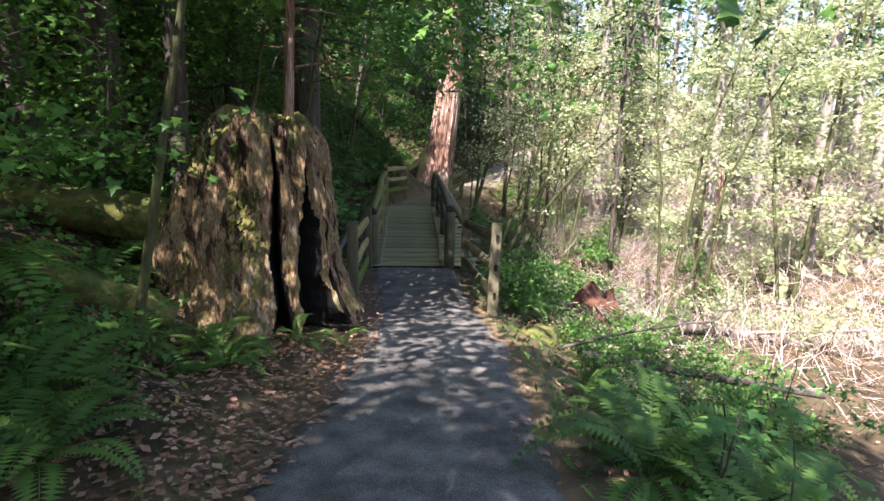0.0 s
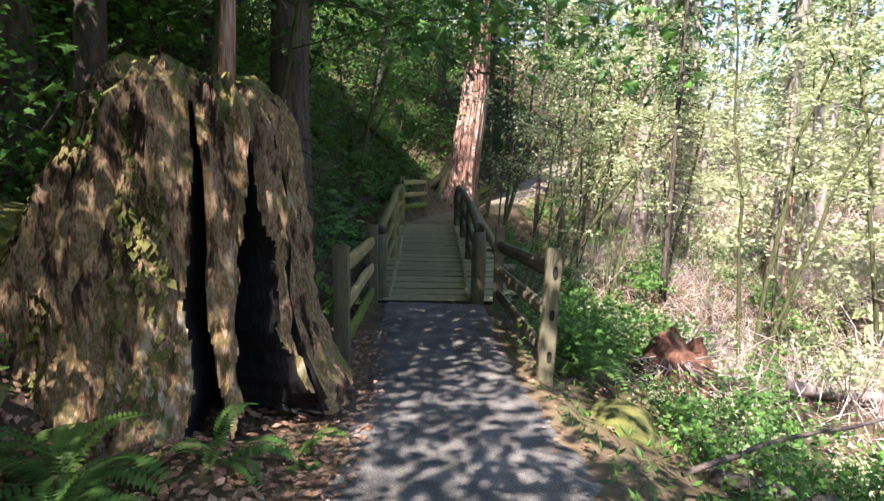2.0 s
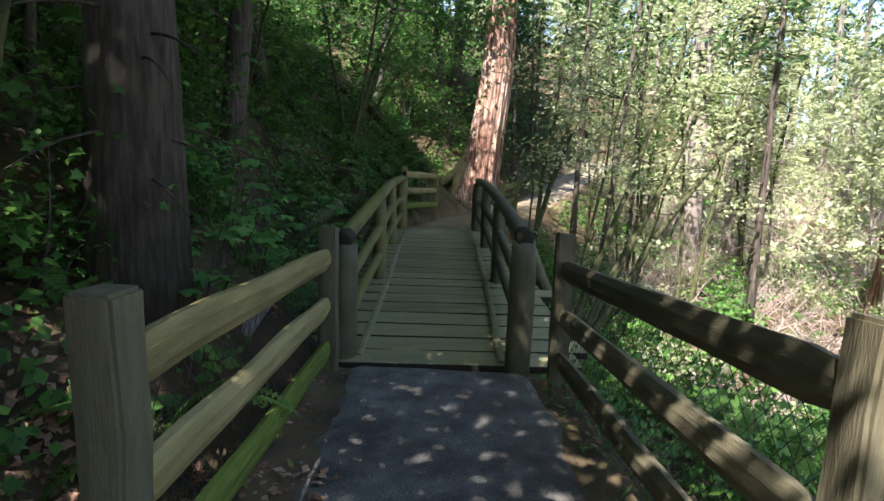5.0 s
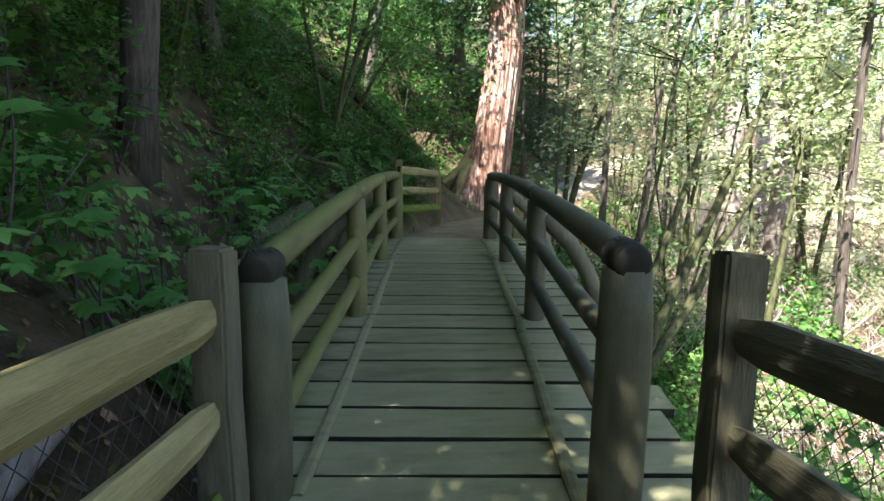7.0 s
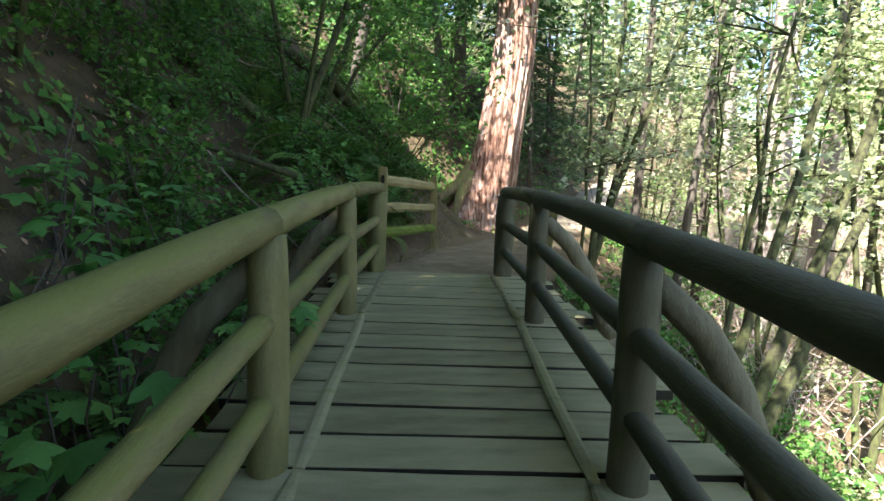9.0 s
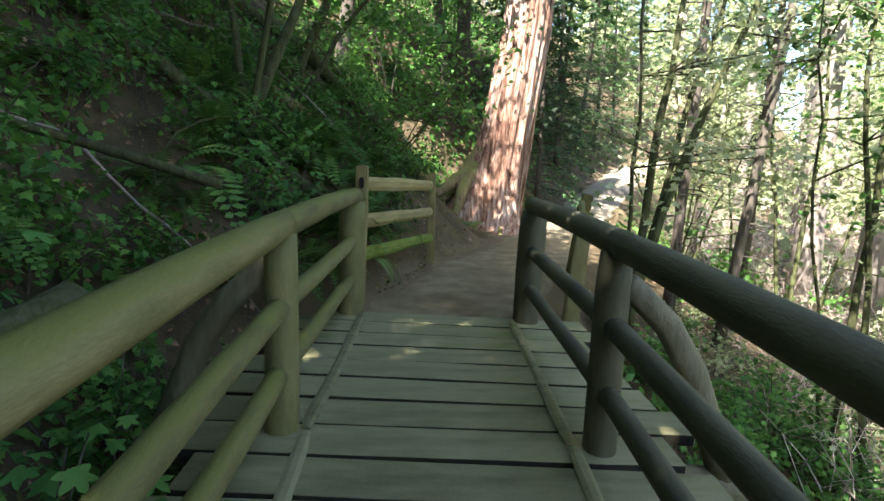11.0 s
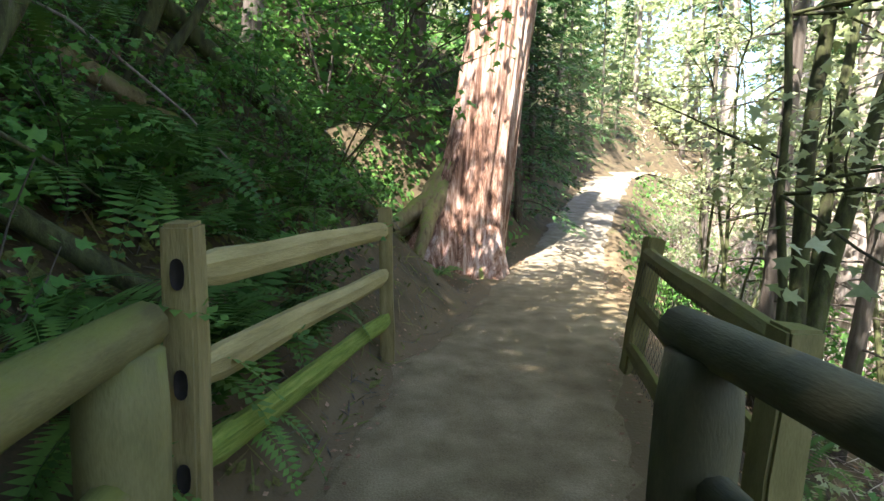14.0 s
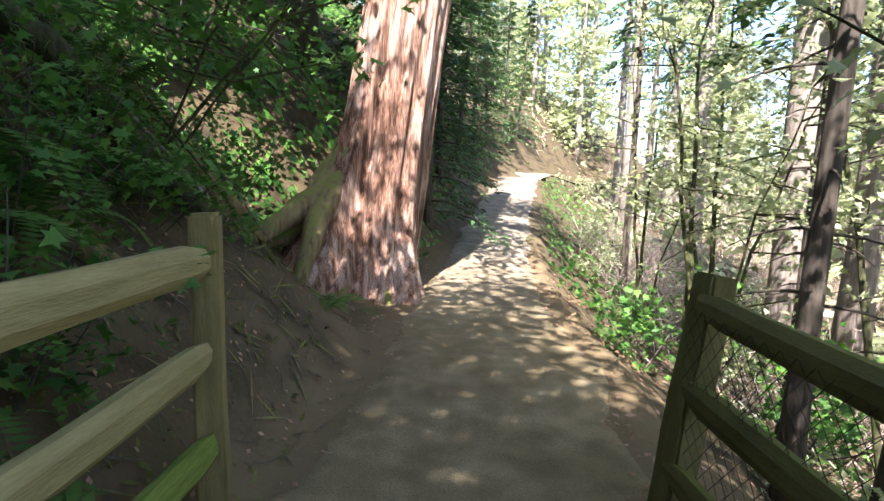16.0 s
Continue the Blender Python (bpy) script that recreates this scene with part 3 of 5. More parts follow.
def conifer(rng, height, r, first, reach, bark, m, label, group="", size=0.16, nbr=70, per=60, dead=10):
    """A conifer: straight trunk, drooping boughs with flat sprays, and bare dead twigs below them."""
    t = thing("conifer_tree", m, label, "tree", group)
    wood, crown = Acc(), Acc()
    line = stem_line((0, 0, -0.3), (rng.normal(0, 0.25), rng.normal(0, 0.25), height), rng, 0.02, 10)
    tube(wood, line, [r * (1 - 0.8 * i / 9) * (1.25 if i == 0 else 1) for i in range(10)], 10, 0.04, 5)
    P, A, N, S = [], [], [], []
    for b in range(nbr + dead):
        bare = b < dead
        u = (first * rng.uniform(0.25, 1.0)) if bare else first + (1 - first) * (b - dead + rng.uniform()) / nbr
        p = np.array([np.interp(u * 9, range(10), line[:, k]) for k in range(3)])
        th = b * 2.399 + rng.uniform(-0.4, 0.4)
        L = (min(0.5 * reach, 0.75) if bare else reach * (1.08 - u)) * rng.uniform(0.6, 1.15)
        d = np.array([math.cos(th), math.sin(th), 0])
        q = np.linspace(0, 1, 6)[:, None]
        bl = p + d * L * q + np.array([0, 0, 1]) * L * (0.10 * q - 0.38 * q * q)
        br = 0.014 if bare else 0.02
        tube(wood, bl, [br * (1 - 0.8 * i / 5) for i in range(6)], 4, cap=False)
        if bare:
            continue
        uu = rng.uniform(0.15, 1, per)
        base = np.stack([np.interp(uu * 5, range(6), bl[:, k]) for k in range(3)], 1)
        perp = np.array([-d[1], d[0], 0])
        sg = rng.choice([-1, 1], per)
        off = rng.uniform(0, 1, per) * L * 0.28 * (1.1 - uu)
        P.append(base + perp * (sg * off)[:, None] + rng.normal(0, 0.03, (per, 3)) - np.array([0, 0, 1]) * (off * 0.3)[:, None])
        A.append(d * 0.8 + perp * sg[:, None] * 0.8 + np.array([0, 0, -0.35]) + rng.normal(0, 0.2, (per, 3)))
        N.append(np.array([0, 0, 1.0]) + rng.normal(0, 0.3, (per, 3)))
        S.append(size * rng.uniform(0.6, 1.4, per))
    part("trunk", wood, bark, t)
    S = np.concatenate(S)
    kites(crown, np.concatenate(P), np.concatenate(A), np.concatenate(N), S, S * 0.36)
    part("crown", crown, M["needle"], t)
    return t


def frond_mesh(rng, L, pairs=20):
    """A sword fern's frond: an arching stalk with toothed leaflets, along local x."""
    acc = Acc()
    u = np.linspace(0, 1, 8)
    rise, fall = rng.uniform(0.75, 1.0), rng.uniform(0.8, 1.15)
    cx, cz = lambda q: L * q * (1 - 0.15 * q), lambda q: L * (rise * q - fall * q * q)
    tube(acc, [(cx(q), 0.03 * L * math.sin(q * 3), cz(q)) for q in u], [0.005 * (1 - 0.8 * q) for q in u], 4, cap=False)
    q = np.repeat(np.linspace(0.14, 0.99, pairs), 2)
    sg = np.tile([-1.0, 1.0], pairs)
    pos = np.stack([cx(q), 0.03 * L * np.sin(q * 3), cz(q)], 1)
    ax = np.stack([np.full_like(q, 0.35), sg, np.full_like(q, -0.12)], 1)
    slope = rise - 2 * fall * q
    nr = np.stack([-slope, np.zeros_like(q), np.ones_like(q)], 1)
    ln = L * 0.17 * np.sin(np.pi * (0.12 + 0.86 * q)) ** 0.7
    kites(acc, pos, ax, nr, ln, np.full_like(ln, L * 0.042), 0.05)
    return acc.mesh("frond")


FRONDS = [frond_mesh(np.random.default_rng(k), 0.75 + 0.07 * k) for k in range(6)]


def fern(x, y, s_=1.0, n=11, dz=0.0, tilt=0.0):
    rng = np.random.default_rng(int(abs(x * 917 + y * 131)) + n)
    f = thing("sword_fern", pose(x, y, gz(x, y) + dz - 0.02, 0, tilt, rng.uniform(0, 360)), "green sword fern with long arching fronds", "fern", "sword ferns")
    for k in range(n):
        ob = part("frond", FRONDS[rng.integers(6)], M["fern"], f)
        ob.matrix_basis = pose(0, 0, 0, rng.normal(0, 10), rng.uniform(-35, 10), 360 * k / n + rng.normal(0, 8)) @ Matrix.Scale(s_ * rng.uniform(0.75, 1.1), 4)
    return f


def lobed_leaf(L, lobes=5):
    """A broad lobed leaf with a fold along its middle, base at the origin, along local x."""
    pts, n = [], lobes * 4
    for k in range(n + 1):
        th = -2.5 + 5.0 * k / n
        r = L * 0.55 * (0.80 + 0.24 * math.cos(th * lobes * 1.24)) * (1.0 + 0.10 * math.cos(th))
        pts.append((L * 0.42 + r * math.cos(th), r * math.sin(th), -0.10 * L * (r * math.sin(th) / L) ** 2 * 6 + 0.03 * L * math.sin(k * 1.9)))
    acc = Acc()
    acc.add([(L * 0.38, 0, 0.04 * L)] + pts + [(0.18 * L, 0, 0)], [(0, k, k + 1) for k in range(1, n + 1)] + [(0, n + 1, n + 2), (0, n + 2, 1)])
    return acc.mesh("leaf")


BIG = [lobed_leaf(0.12), lobed_leaf(0.15), lobed_leaf(0.10)]


def broad_shrub(x, y, h, n, label="thimbleberry shrub with broad lobed green leaves", z=None, tipto=None, s_=1.0):
    rng = np.random.default_rng(int(abs(x * 713 + y * 377)) + n)
    z = gz(x, y) if z is None else z
    f = thing("broadleaf_shrub", pose(x, y, z), label, "shrub", "broadleaf shrubs")
    stems, spots = Acc(), []
    for k in range(max(2, n // 7)):
        tip = np.array(tipto) - (x, y, z) + rng.normal(0, 0.12, 3) if tipto else np.array([rng.normal(0, 0.28), rng.normal(0, 0.28), h * rng.uniform(0.6, 1.05)])
        ln = stem_line((rng.normal(0, 0.04), rng.normal(0, 0.04), -0.05), tip, rng, 0.08, 7)
        tube(stems, ln, [0.009 * (1 - 0.1 * i) for i in range(7)], 5, cap=False)
        spots += [ln[i] + (ln[i + 1] - ln[i]) * rng.uniform() for i in rng.integers(2, 6, 8)]
    part("stem", stems, M["bark"], f)
    for k in range(n):
        p = spots[rng.integers(len(spots))]
        th = rng.uniform(0, 360)
        off = np.array([math.cos(radians(th)), math.sin(radians(th)), 0.1]) * rng.uniform(0.03, 0.16)
        ob = part("leaf", BIG[rng.integers(3)], M["bigleaf"], f)
        ob.matrix_basis = pose(*(p + off), rng.normal(0, 14), rng.uniform(0, 35), th) @ Matrix.Scale(s_ * rng.uniform(0.7, 1.2), 4)
    return f


def small_shrub(name, seed, h, w, clumps, per, size, leaf, label, at, stems=7):
    rng = np.random.default_rng(seed)
    f = thing(name, pose(*at), label, "shrub", "small undergrowth shrubs")
    wood, tips = Acc(), []
    for k in range(stems):
        e = (rng.normal(0, w), rng.normal(0, w), h * rng.uniform(0.5, 1.1))
        ln = stem_line((rng.normal(0, 0.05), rng.normal(0, 0.05), -0.05), e, rng, 0.1, 6)
        tube(wood, ln, [0.007 * (1 - 0.13 * i) for i in range(6)], 4, cap=False)
        tips += [ln[3], ln[4], ln[5]]
    part("stem", wood, M["bark"], f)
    crown = Acc()
    cen = np.array([tips[i] for i in rng.integers(0, len(tips), clumps)]) + rng.normal(0, 0.1, (clumps, 3))
    leaf_cloud(crown, cen, 0.11, per, size, rng, 0.6, lobed=True)
    part("foliage", crown, leaf, f)
    return f


def clear(x, y, margin=0.15):
    """True where nothing of the path or the bridge is."""
    c, h = float(path_x(y)), float(path_half(y))
    if 9.0 < y < 16.6:
        return abs(x - c) > 1.45
    return abs(x - c) > h + margin


# ---- the old stump, its sapling, logs and roots ----
def old_stump():
    C, base, top = Vector((-1.86, 5.86, -0.5)), 0.0, 2.28
    t = thing("tree_stump", Matrix.Translation(C), "huge weathered hollow stump, mossy, with two charred openings", "stump")
    na, nz = 320, 90
    slits = ((radians(-41), 0.27, 1.80), (radians(-71), 0.11, 2.05), (radians(-20), 0.035, 2.1))

    def gap(th, z):
        """How far inside an opening this spot is, 0 to 1."""
        best = 0.0
        for c, w, zt in slits:
            if z < zt:
                wz = w * (1 - z / zt) ** 0.55 * (1 + 0.4 * noise.noise((z * 4, c * 9, 1)) + 0.07 * noise.noise((z * 11, c * 9, 1)))
                d = (th - c - 0.08 * noise.noise((z * 2.2, c, 3)) + math.pi) % (2 * math.pi) - math.pi
                best = max(best, min(1.0, (wz - abs(d)) / 0.035))
        return best

    def near_gap(th, z):
        best = -9.0
        for c, w, zt in slits[:2]:
            d = (th - c + math.pi) % (2 * math.pi) - math.pi
            if z < zt + 0.1:
                best = max(best, w * 1.3 + 0.08 - abs(d))
        return best

    def radius(th, u):
        c, s_ = math.cos(th), math.sin(th)
        r = 0.60 + 0.17 * (1 - u) ** 1.3 + 0.22 * max(0, 1 - u * 3.2) ** 1.6
        r += 0.55 * max(0, math.cos(th - radians(195))) ** 2 * min(1.0, 1.7 * (1 - u))
        r -= 0.16 * (max(0.0, u - 0.86) / 0.14) ** 2
        rib = noise.noise((c * 4.2, s_ * 4.2, u * 0.5)) * 0.10
        rib -= 0.13 * max(0, 0.32 - abs(noise.noise((c * 6.5, s_ * 6.5, u * 2.4 + 3)))) + 0.06 * max(0, 0.3 - abs(noise.noise((c * 13, s_ * 13, u * 4.0))))
        chip = noise.noise((c * 21, s_ * 21, u * 6)) * 0.022 + abs(noise.noise((c * 8, s_ * 8, u * 10 + 4))) * 0.06 + noise.noise((c * 34, s_ * 34, u * 20)) * 0.010
        return r + rib + chip

    def lip(th):
        return top + 0.10 * noise.noise((math.cos(th) * 3, math.sin(th) * 3, 7)) + 0.07 * noise.noise((math.cos(th) * 14, math.sin(th) * 14, 2)) - 0.12 * max(0, math.cos(th))

    outer, hollow, v, deep = Acc(), Acc(), [], []
    for i in range(nz):
        u = i / (nz - 1)
        for k in range(na):
            th = 2 * math.pi * k / na - math.pi
            z, r = lip(th) * u, radius(th, u)
            g = gap(th, z)
            if g > 0:
                r -= g * (r - 0.22)
            deep.append(g)
            v.append((r * math.cos(th), r * math.sin(th), z))
    fo, fh = [], []
    for i in range(nz - 1):
        for k in range(na):
            q = (i * na + k, i * na + (k + 1) % na, (i + 1) * na + (k + 1) % na, (i + 1) * na + k)
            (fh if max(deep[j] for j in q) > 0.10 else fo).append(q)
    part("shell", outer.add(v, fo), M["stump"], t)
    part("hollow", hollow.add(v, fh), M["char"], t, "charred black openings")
    rng = np.random.default_rng(17)
    for nm, mat, n, lo, hi, size, lab in (("bark_flake_cover", M["stump"], 900, -190, 10, 0.08, "loose rotten bark slivers"), ("moss_cover", M["moss"], 2600, -215, -50, 0.05, "yellowish moss patches")):
        P, A, N = [], [], []
        while len(P) < n:
            th, u = radians(rng.uniform(lo, hi)), rng.uniform(0.03, 1) ** 0.7
            if near_gap(th, lip(th) * u) > 0 or (mat is M["moss"] and noise.noise((math.cos(th) * 3, math.sin(th) * 3, u * 3)) < 0.02):
                continue
            r = radius(th, u) + 0.006
            P.append((r * math.cos(th), r * math.sin(th), lip(th) * u))
            A.append((rng.normal(0, 0.25) + 0.12 * math.cos(th), rng.normal(0, 0.25) + 0.12 * math.sin(th), -1))
            N.append((math.cos(th) + rng.normal(0, 0.3), math.sin(th) + rng.normal(0, 0.3), 0.2))
        L = size * rng.uniform(0.5, 1.7, n)
        part(nm, kites(Acc(), P, A, N, L, L * (0.24 if mat is M["stump"] else 0.7), 0.25), mat, t, lab)["kind"] = "stuff"
    cap = Acc()
    ring = [v[(nz - 1) * na + k] for k in range(na)]
    cap.add(ring + [(0.03, 0, top - 0.02)], [(k, (k + 1) % na, na) for k in range(na)])
    part("top", cap, M["moss"], t, "mossy humus on top")
    return t


old_stump()
rng = np.random.default_rng(21)
sap = thing("sapling_tree", pose(-1.60, 5.62, 1.66), "slender bare-limbed hemlock growing out of the stump", "tree")
wood = Acc()
ln = stem_line((0, 0, -0.05), (0.25, 0.1, 5.5), rng, 0.02, 10)
tube(wood, ln, [0.055 - 0.004 * i for i in range(10)], 9, 0.05)
for k in range(26):
    p = ln[1] + (ln[9] - ln[1]) * (k / 26)
    th = k * 2.4
    e = p + np.array([math.cos(th), math.sin(th), 0.15]) * rng.uniform(0.4, 1.1)
    b = stem_line(p, e, rng, 0.14, 6)
    tube(wood, b, [0.011, 0.009, 0.007, 0.006, 0.004, 0.002], 4, cap=False)
    for _ in range(3):
        q = b[rng.integers(2, 5)]
        tube(wood, [q, q + rng.normal(0, 0.14, 3)], [0.004, 0.0015], 3, cap=False)
part("trunk", wood, M["cedar"], sap)
crown = Acc()
leaf_cloud(crown, [ln[9] + rng.normal(0, 0.7, 3) for _ in range(30)], 0.2, 30, 0.07, rng)
part("crown", crown, M["needle"], sap)


def fallen_log(a, b, r0, r1, mat, label, name="fallen_log", wob=0.03, sides=14, rough=0.06):
    a, b = Vector(a), Vector(b)
    lg = thing(name, Matrix.Translation(a), label, "log")
    rng = np.random.default_rng(int(abs(a.x * 97 + b.y * 31) * 10))
    ln = stem_line((0, 0, 0), tuple(b - a), rng, wob, 12)
    acc = Acc()
    tube(acc, ln, [r0 + (r1 - r0) * i / 11 for i in range(12)], sides, rough, 2)
    part("trunk", acc, mat, lg)
    return lg


def on(x, y, dz=0.0):
    return (x, y, gz(x, y) + dz)


fallen_log((-2.35, 5.6, 0.55), (-5.6, 4.9, 1.15), 0.26, 0.20, M["moss"], "thick moss-covered log lying against the stump")
fallen_log(on(-2.5, 4.7, 0.1), on(-4.6, 3.3, 0.12), 0.17, 0.13, M["moss"], "rotting mossy log on the bank")
fallen_log((1.45, 5.2, -0.62), (3.6, 4.5, -0.75), 0.05, 0.03, M["bark"], "thin bare fallen pole among the plants")
fallen_log((1.2, 5.0, -0.5), (3.4, 6.2, -0.35), 0.018, 0.008, M["bark"], "thin dark dead branch", "dead_branch", 0.15, 6)
fallen_log((-1.5, 20.9, 0.75), (-3.4, 21.2, 2.9), 0.016, 0.01, M["palebark"], "thin pale fallen pole on the bank", "dead_branch", 0.05, 6)
fallen_log((-1.62, 9.2, -0.05), (-1.95, 8.55, -0.72), 0.045, 0.05, M["palebark"], "short grey stake leaning behind the fence", "leaning_stake", 0.01, 8)
fallen_log((-2.3, 15.0, 0.75), (-3.9, 14.3, 1.25), 0.035, 0.02, M["mossbark"], "crooked mossy branch over the bank", "dead_branch", 0.12, 7)
fallen_log((-2.9, 12.4, -0.25), (-2.4, 13.9, 0.25), 0.13, 0.10, M["mossbark"], "dark rotting log in the gully")
fallen_log(on(4.2, 8.8, 0.2), on(8.2, 10.5, 0.35), 0.09, 0.05, M["palebark"], "bleached fallen trunk in the clearing")
fallen_log(on(3.4, 11.0, 0.3), on(7.5, 8.6, 0.4), 0.05, 0.03, M["palebark"], "bleached fallen branch in the clearing", "dead_branch", 0.08, 7)

# roots, fallen limbs and hanging vines of the bank above the second fence


def bank_limb(name, a, b, r0, r1, mat, label, lift=0.05, bow=0.0, seed=1, n=14):
    """A limb that follows the slope from a to b (x, y)."""
    rng = np.random.default_rng(seed)
    pts = []
    for i in range(n):
        u = i / (n - 1)
        x = a[0] + (b[0] - a[0]) * u + 0.05 * math.sin(u * 9 + seed)
        y = a[1] + (b[1] - a[1]) * u + 0.05 * math.cos(u * 7 + seed)
        pts.append(np.array([x, y, gz(x, y) + lift + bow * math.sin(math.pi * u) + rng.normal(0, 0.012)]))
    t = thing(name, Matrix.Translation(pts[0]), label, "log" if r0 > 0.05 else "branch")
    acc = Acc()
    tube(acc, [p - pts[0] for p in pts], [r0 + (r1 - r0) * i / (n - 1) for i in range(n)], 10 if r0 > 0.05 else 5, 0.08, seed)
    part("trunk" if r0 > 0.05 else "stem", acc, mat, t)
    return t


bank_limb("fallen_log", (-4.6, 19.8), (-1.5, 20.9), 0.13, 0.07, M["mossbark"], "long mossy fallen limb lying down the bank", 0.12, 0.10, 3)
bank_limb("fallen_log", (-4.4, 18.4), (-1.75, 19.6), 0.09, 0.06, M["root"], "brown half-buried root running down the bank", 0.05, 0.05, 4)
bank_limb("fallen_log", (-4.0, 21.6), (-1.6, 22.0), 0.10, 0.07, M["root"], "mossy root running down towards the cedar", 0.06, 0.06, 5)
bank_limb("fallen_log", (-4.2, 16.2), (-2.2, 17.4), 0.08, 0.05, M["mossbark"], "dark mossy limb on the ferny bank", 0.15, 0.12, 6)
for k, (a, b, h) in enumerate((((-3.9, 20.6), (-1.5, 21.3), 0.35), ((-4.2, 17.4), (-2.0, 19.2), 0.45), ((-3.2, 15.6), (-2.3, 18.0), 0.5), ((-3.6, 22.3), (-1.3, 21.9), 0.25), ((-3.0, 18.9), (-1.6, 20.3), 0.3), ((-3.8, 14.4), (-2.3, 15.6), 0.6), ((-4.6, 21.0), (-2.2, 20.2), 0.3))):
    bank_limb("dead_branch", a, b, 0.014, 0.007, M["palebark"] if k % 2 else M["mossbark"], "thin dry vine trailing down the bank", 0.12, h, 20 + k)

# mossy hummock at the gravel's edge
acc, v, nr_ = Acc(), [], 26
for i in range(9):
    u = i / 8
    for k in range(nr_):
        th = 2 * math.pi * k / nr_
        r = math.sin(u * math.pi / 2) * (1 + 0.18 * noise.noise((math.cos(th) * 2, math.sin(th) * 2, u)))
        x, y = 1.28 + 0.30 * r * math.cos(th) + 0.12 * r * math.sin(th), 6.35 + 0.62 * r * math.sin(th)
        v.append((x, y, gz(x, y) - 0.03 + 0.20 * math.cos(u * math.pi / 2) + 0.02 * noise.noise((x * 9, y * 9, 1))))
acc.add(v, [(i * nr_ + k, i * nr_ + (k + 1) % nr_, (i + 1) * nr_ + (k + 1) % nr_, (i + 1) * nr_ + k) for i in range(8) for k in range(nr_)])
thing("moss_mound", Matrix(), "low yellow-green mossy mound at the gravel's edge", "mound", data=acc.mesh("moss_mound"), mat=M["moss"])

# red rotten stump with frayed roots
st = thing("rotten_stump", Matrix.Translation(on(2.55, 8.55, 0.0)), "red rotten stump fragment with frayed dry roots", "stump")
rng = np.random.default_rng(5)
acc = Acc()
rr = []
for i in range(12):
    u = i / 11
    for k in range(30):
        th = 2 * math.pi * k / 30
        r = (0.55 - 0.30 * u) * (1 + 0.35 * noise.noise((math.cos(th) * 2.6, math.sin(th) * 2.6, u * 2))) + 0.05 * noise.noise((k * 1.7, u * 5, 3))
        rr.append((r * math.cos(th) + 0.12 * u, r * math.sin(th), -0.15 + u * (0.62 + 0.22 * noise.noise((math.cos(th) * 1.5, math.sin(th) * 1.5, 9)) + 0.10 * math.cos(th - 2.2))))
acc.add(rr, [(i * 30 + k, i * 30 + (k + 1) % 30, (i + 1) * 30 + (k + 1) % 30, (i + 1) * 30 + k) for i in range(11) for k in range(30)] + [tuple(11 * 30 + k for k in range(30))])
part("body", acc, M["redrot"], st)
acc = Acc()
for k in range(110):
    th = rng.uniform(-2.6, 0.8)
    p = np.array([0.3 * math.cos(th), 0.3 * math.sin(th), rng.uniform(-0.05, 0.4)])
    e = p + np.array([math.cos(th), math.sin(th), rng.normal(-0.1, 0.5)]) * rng.uniform(0.15, 0.55)
    tube(acc, stem_line(p, e, rng, 0.2, 5), [0.009, 0.007, 0.006, 0.004, 0.002], 4, cap=False)
part("root_tuft", acc, M["straw"], st, "frayed pale dry roots")


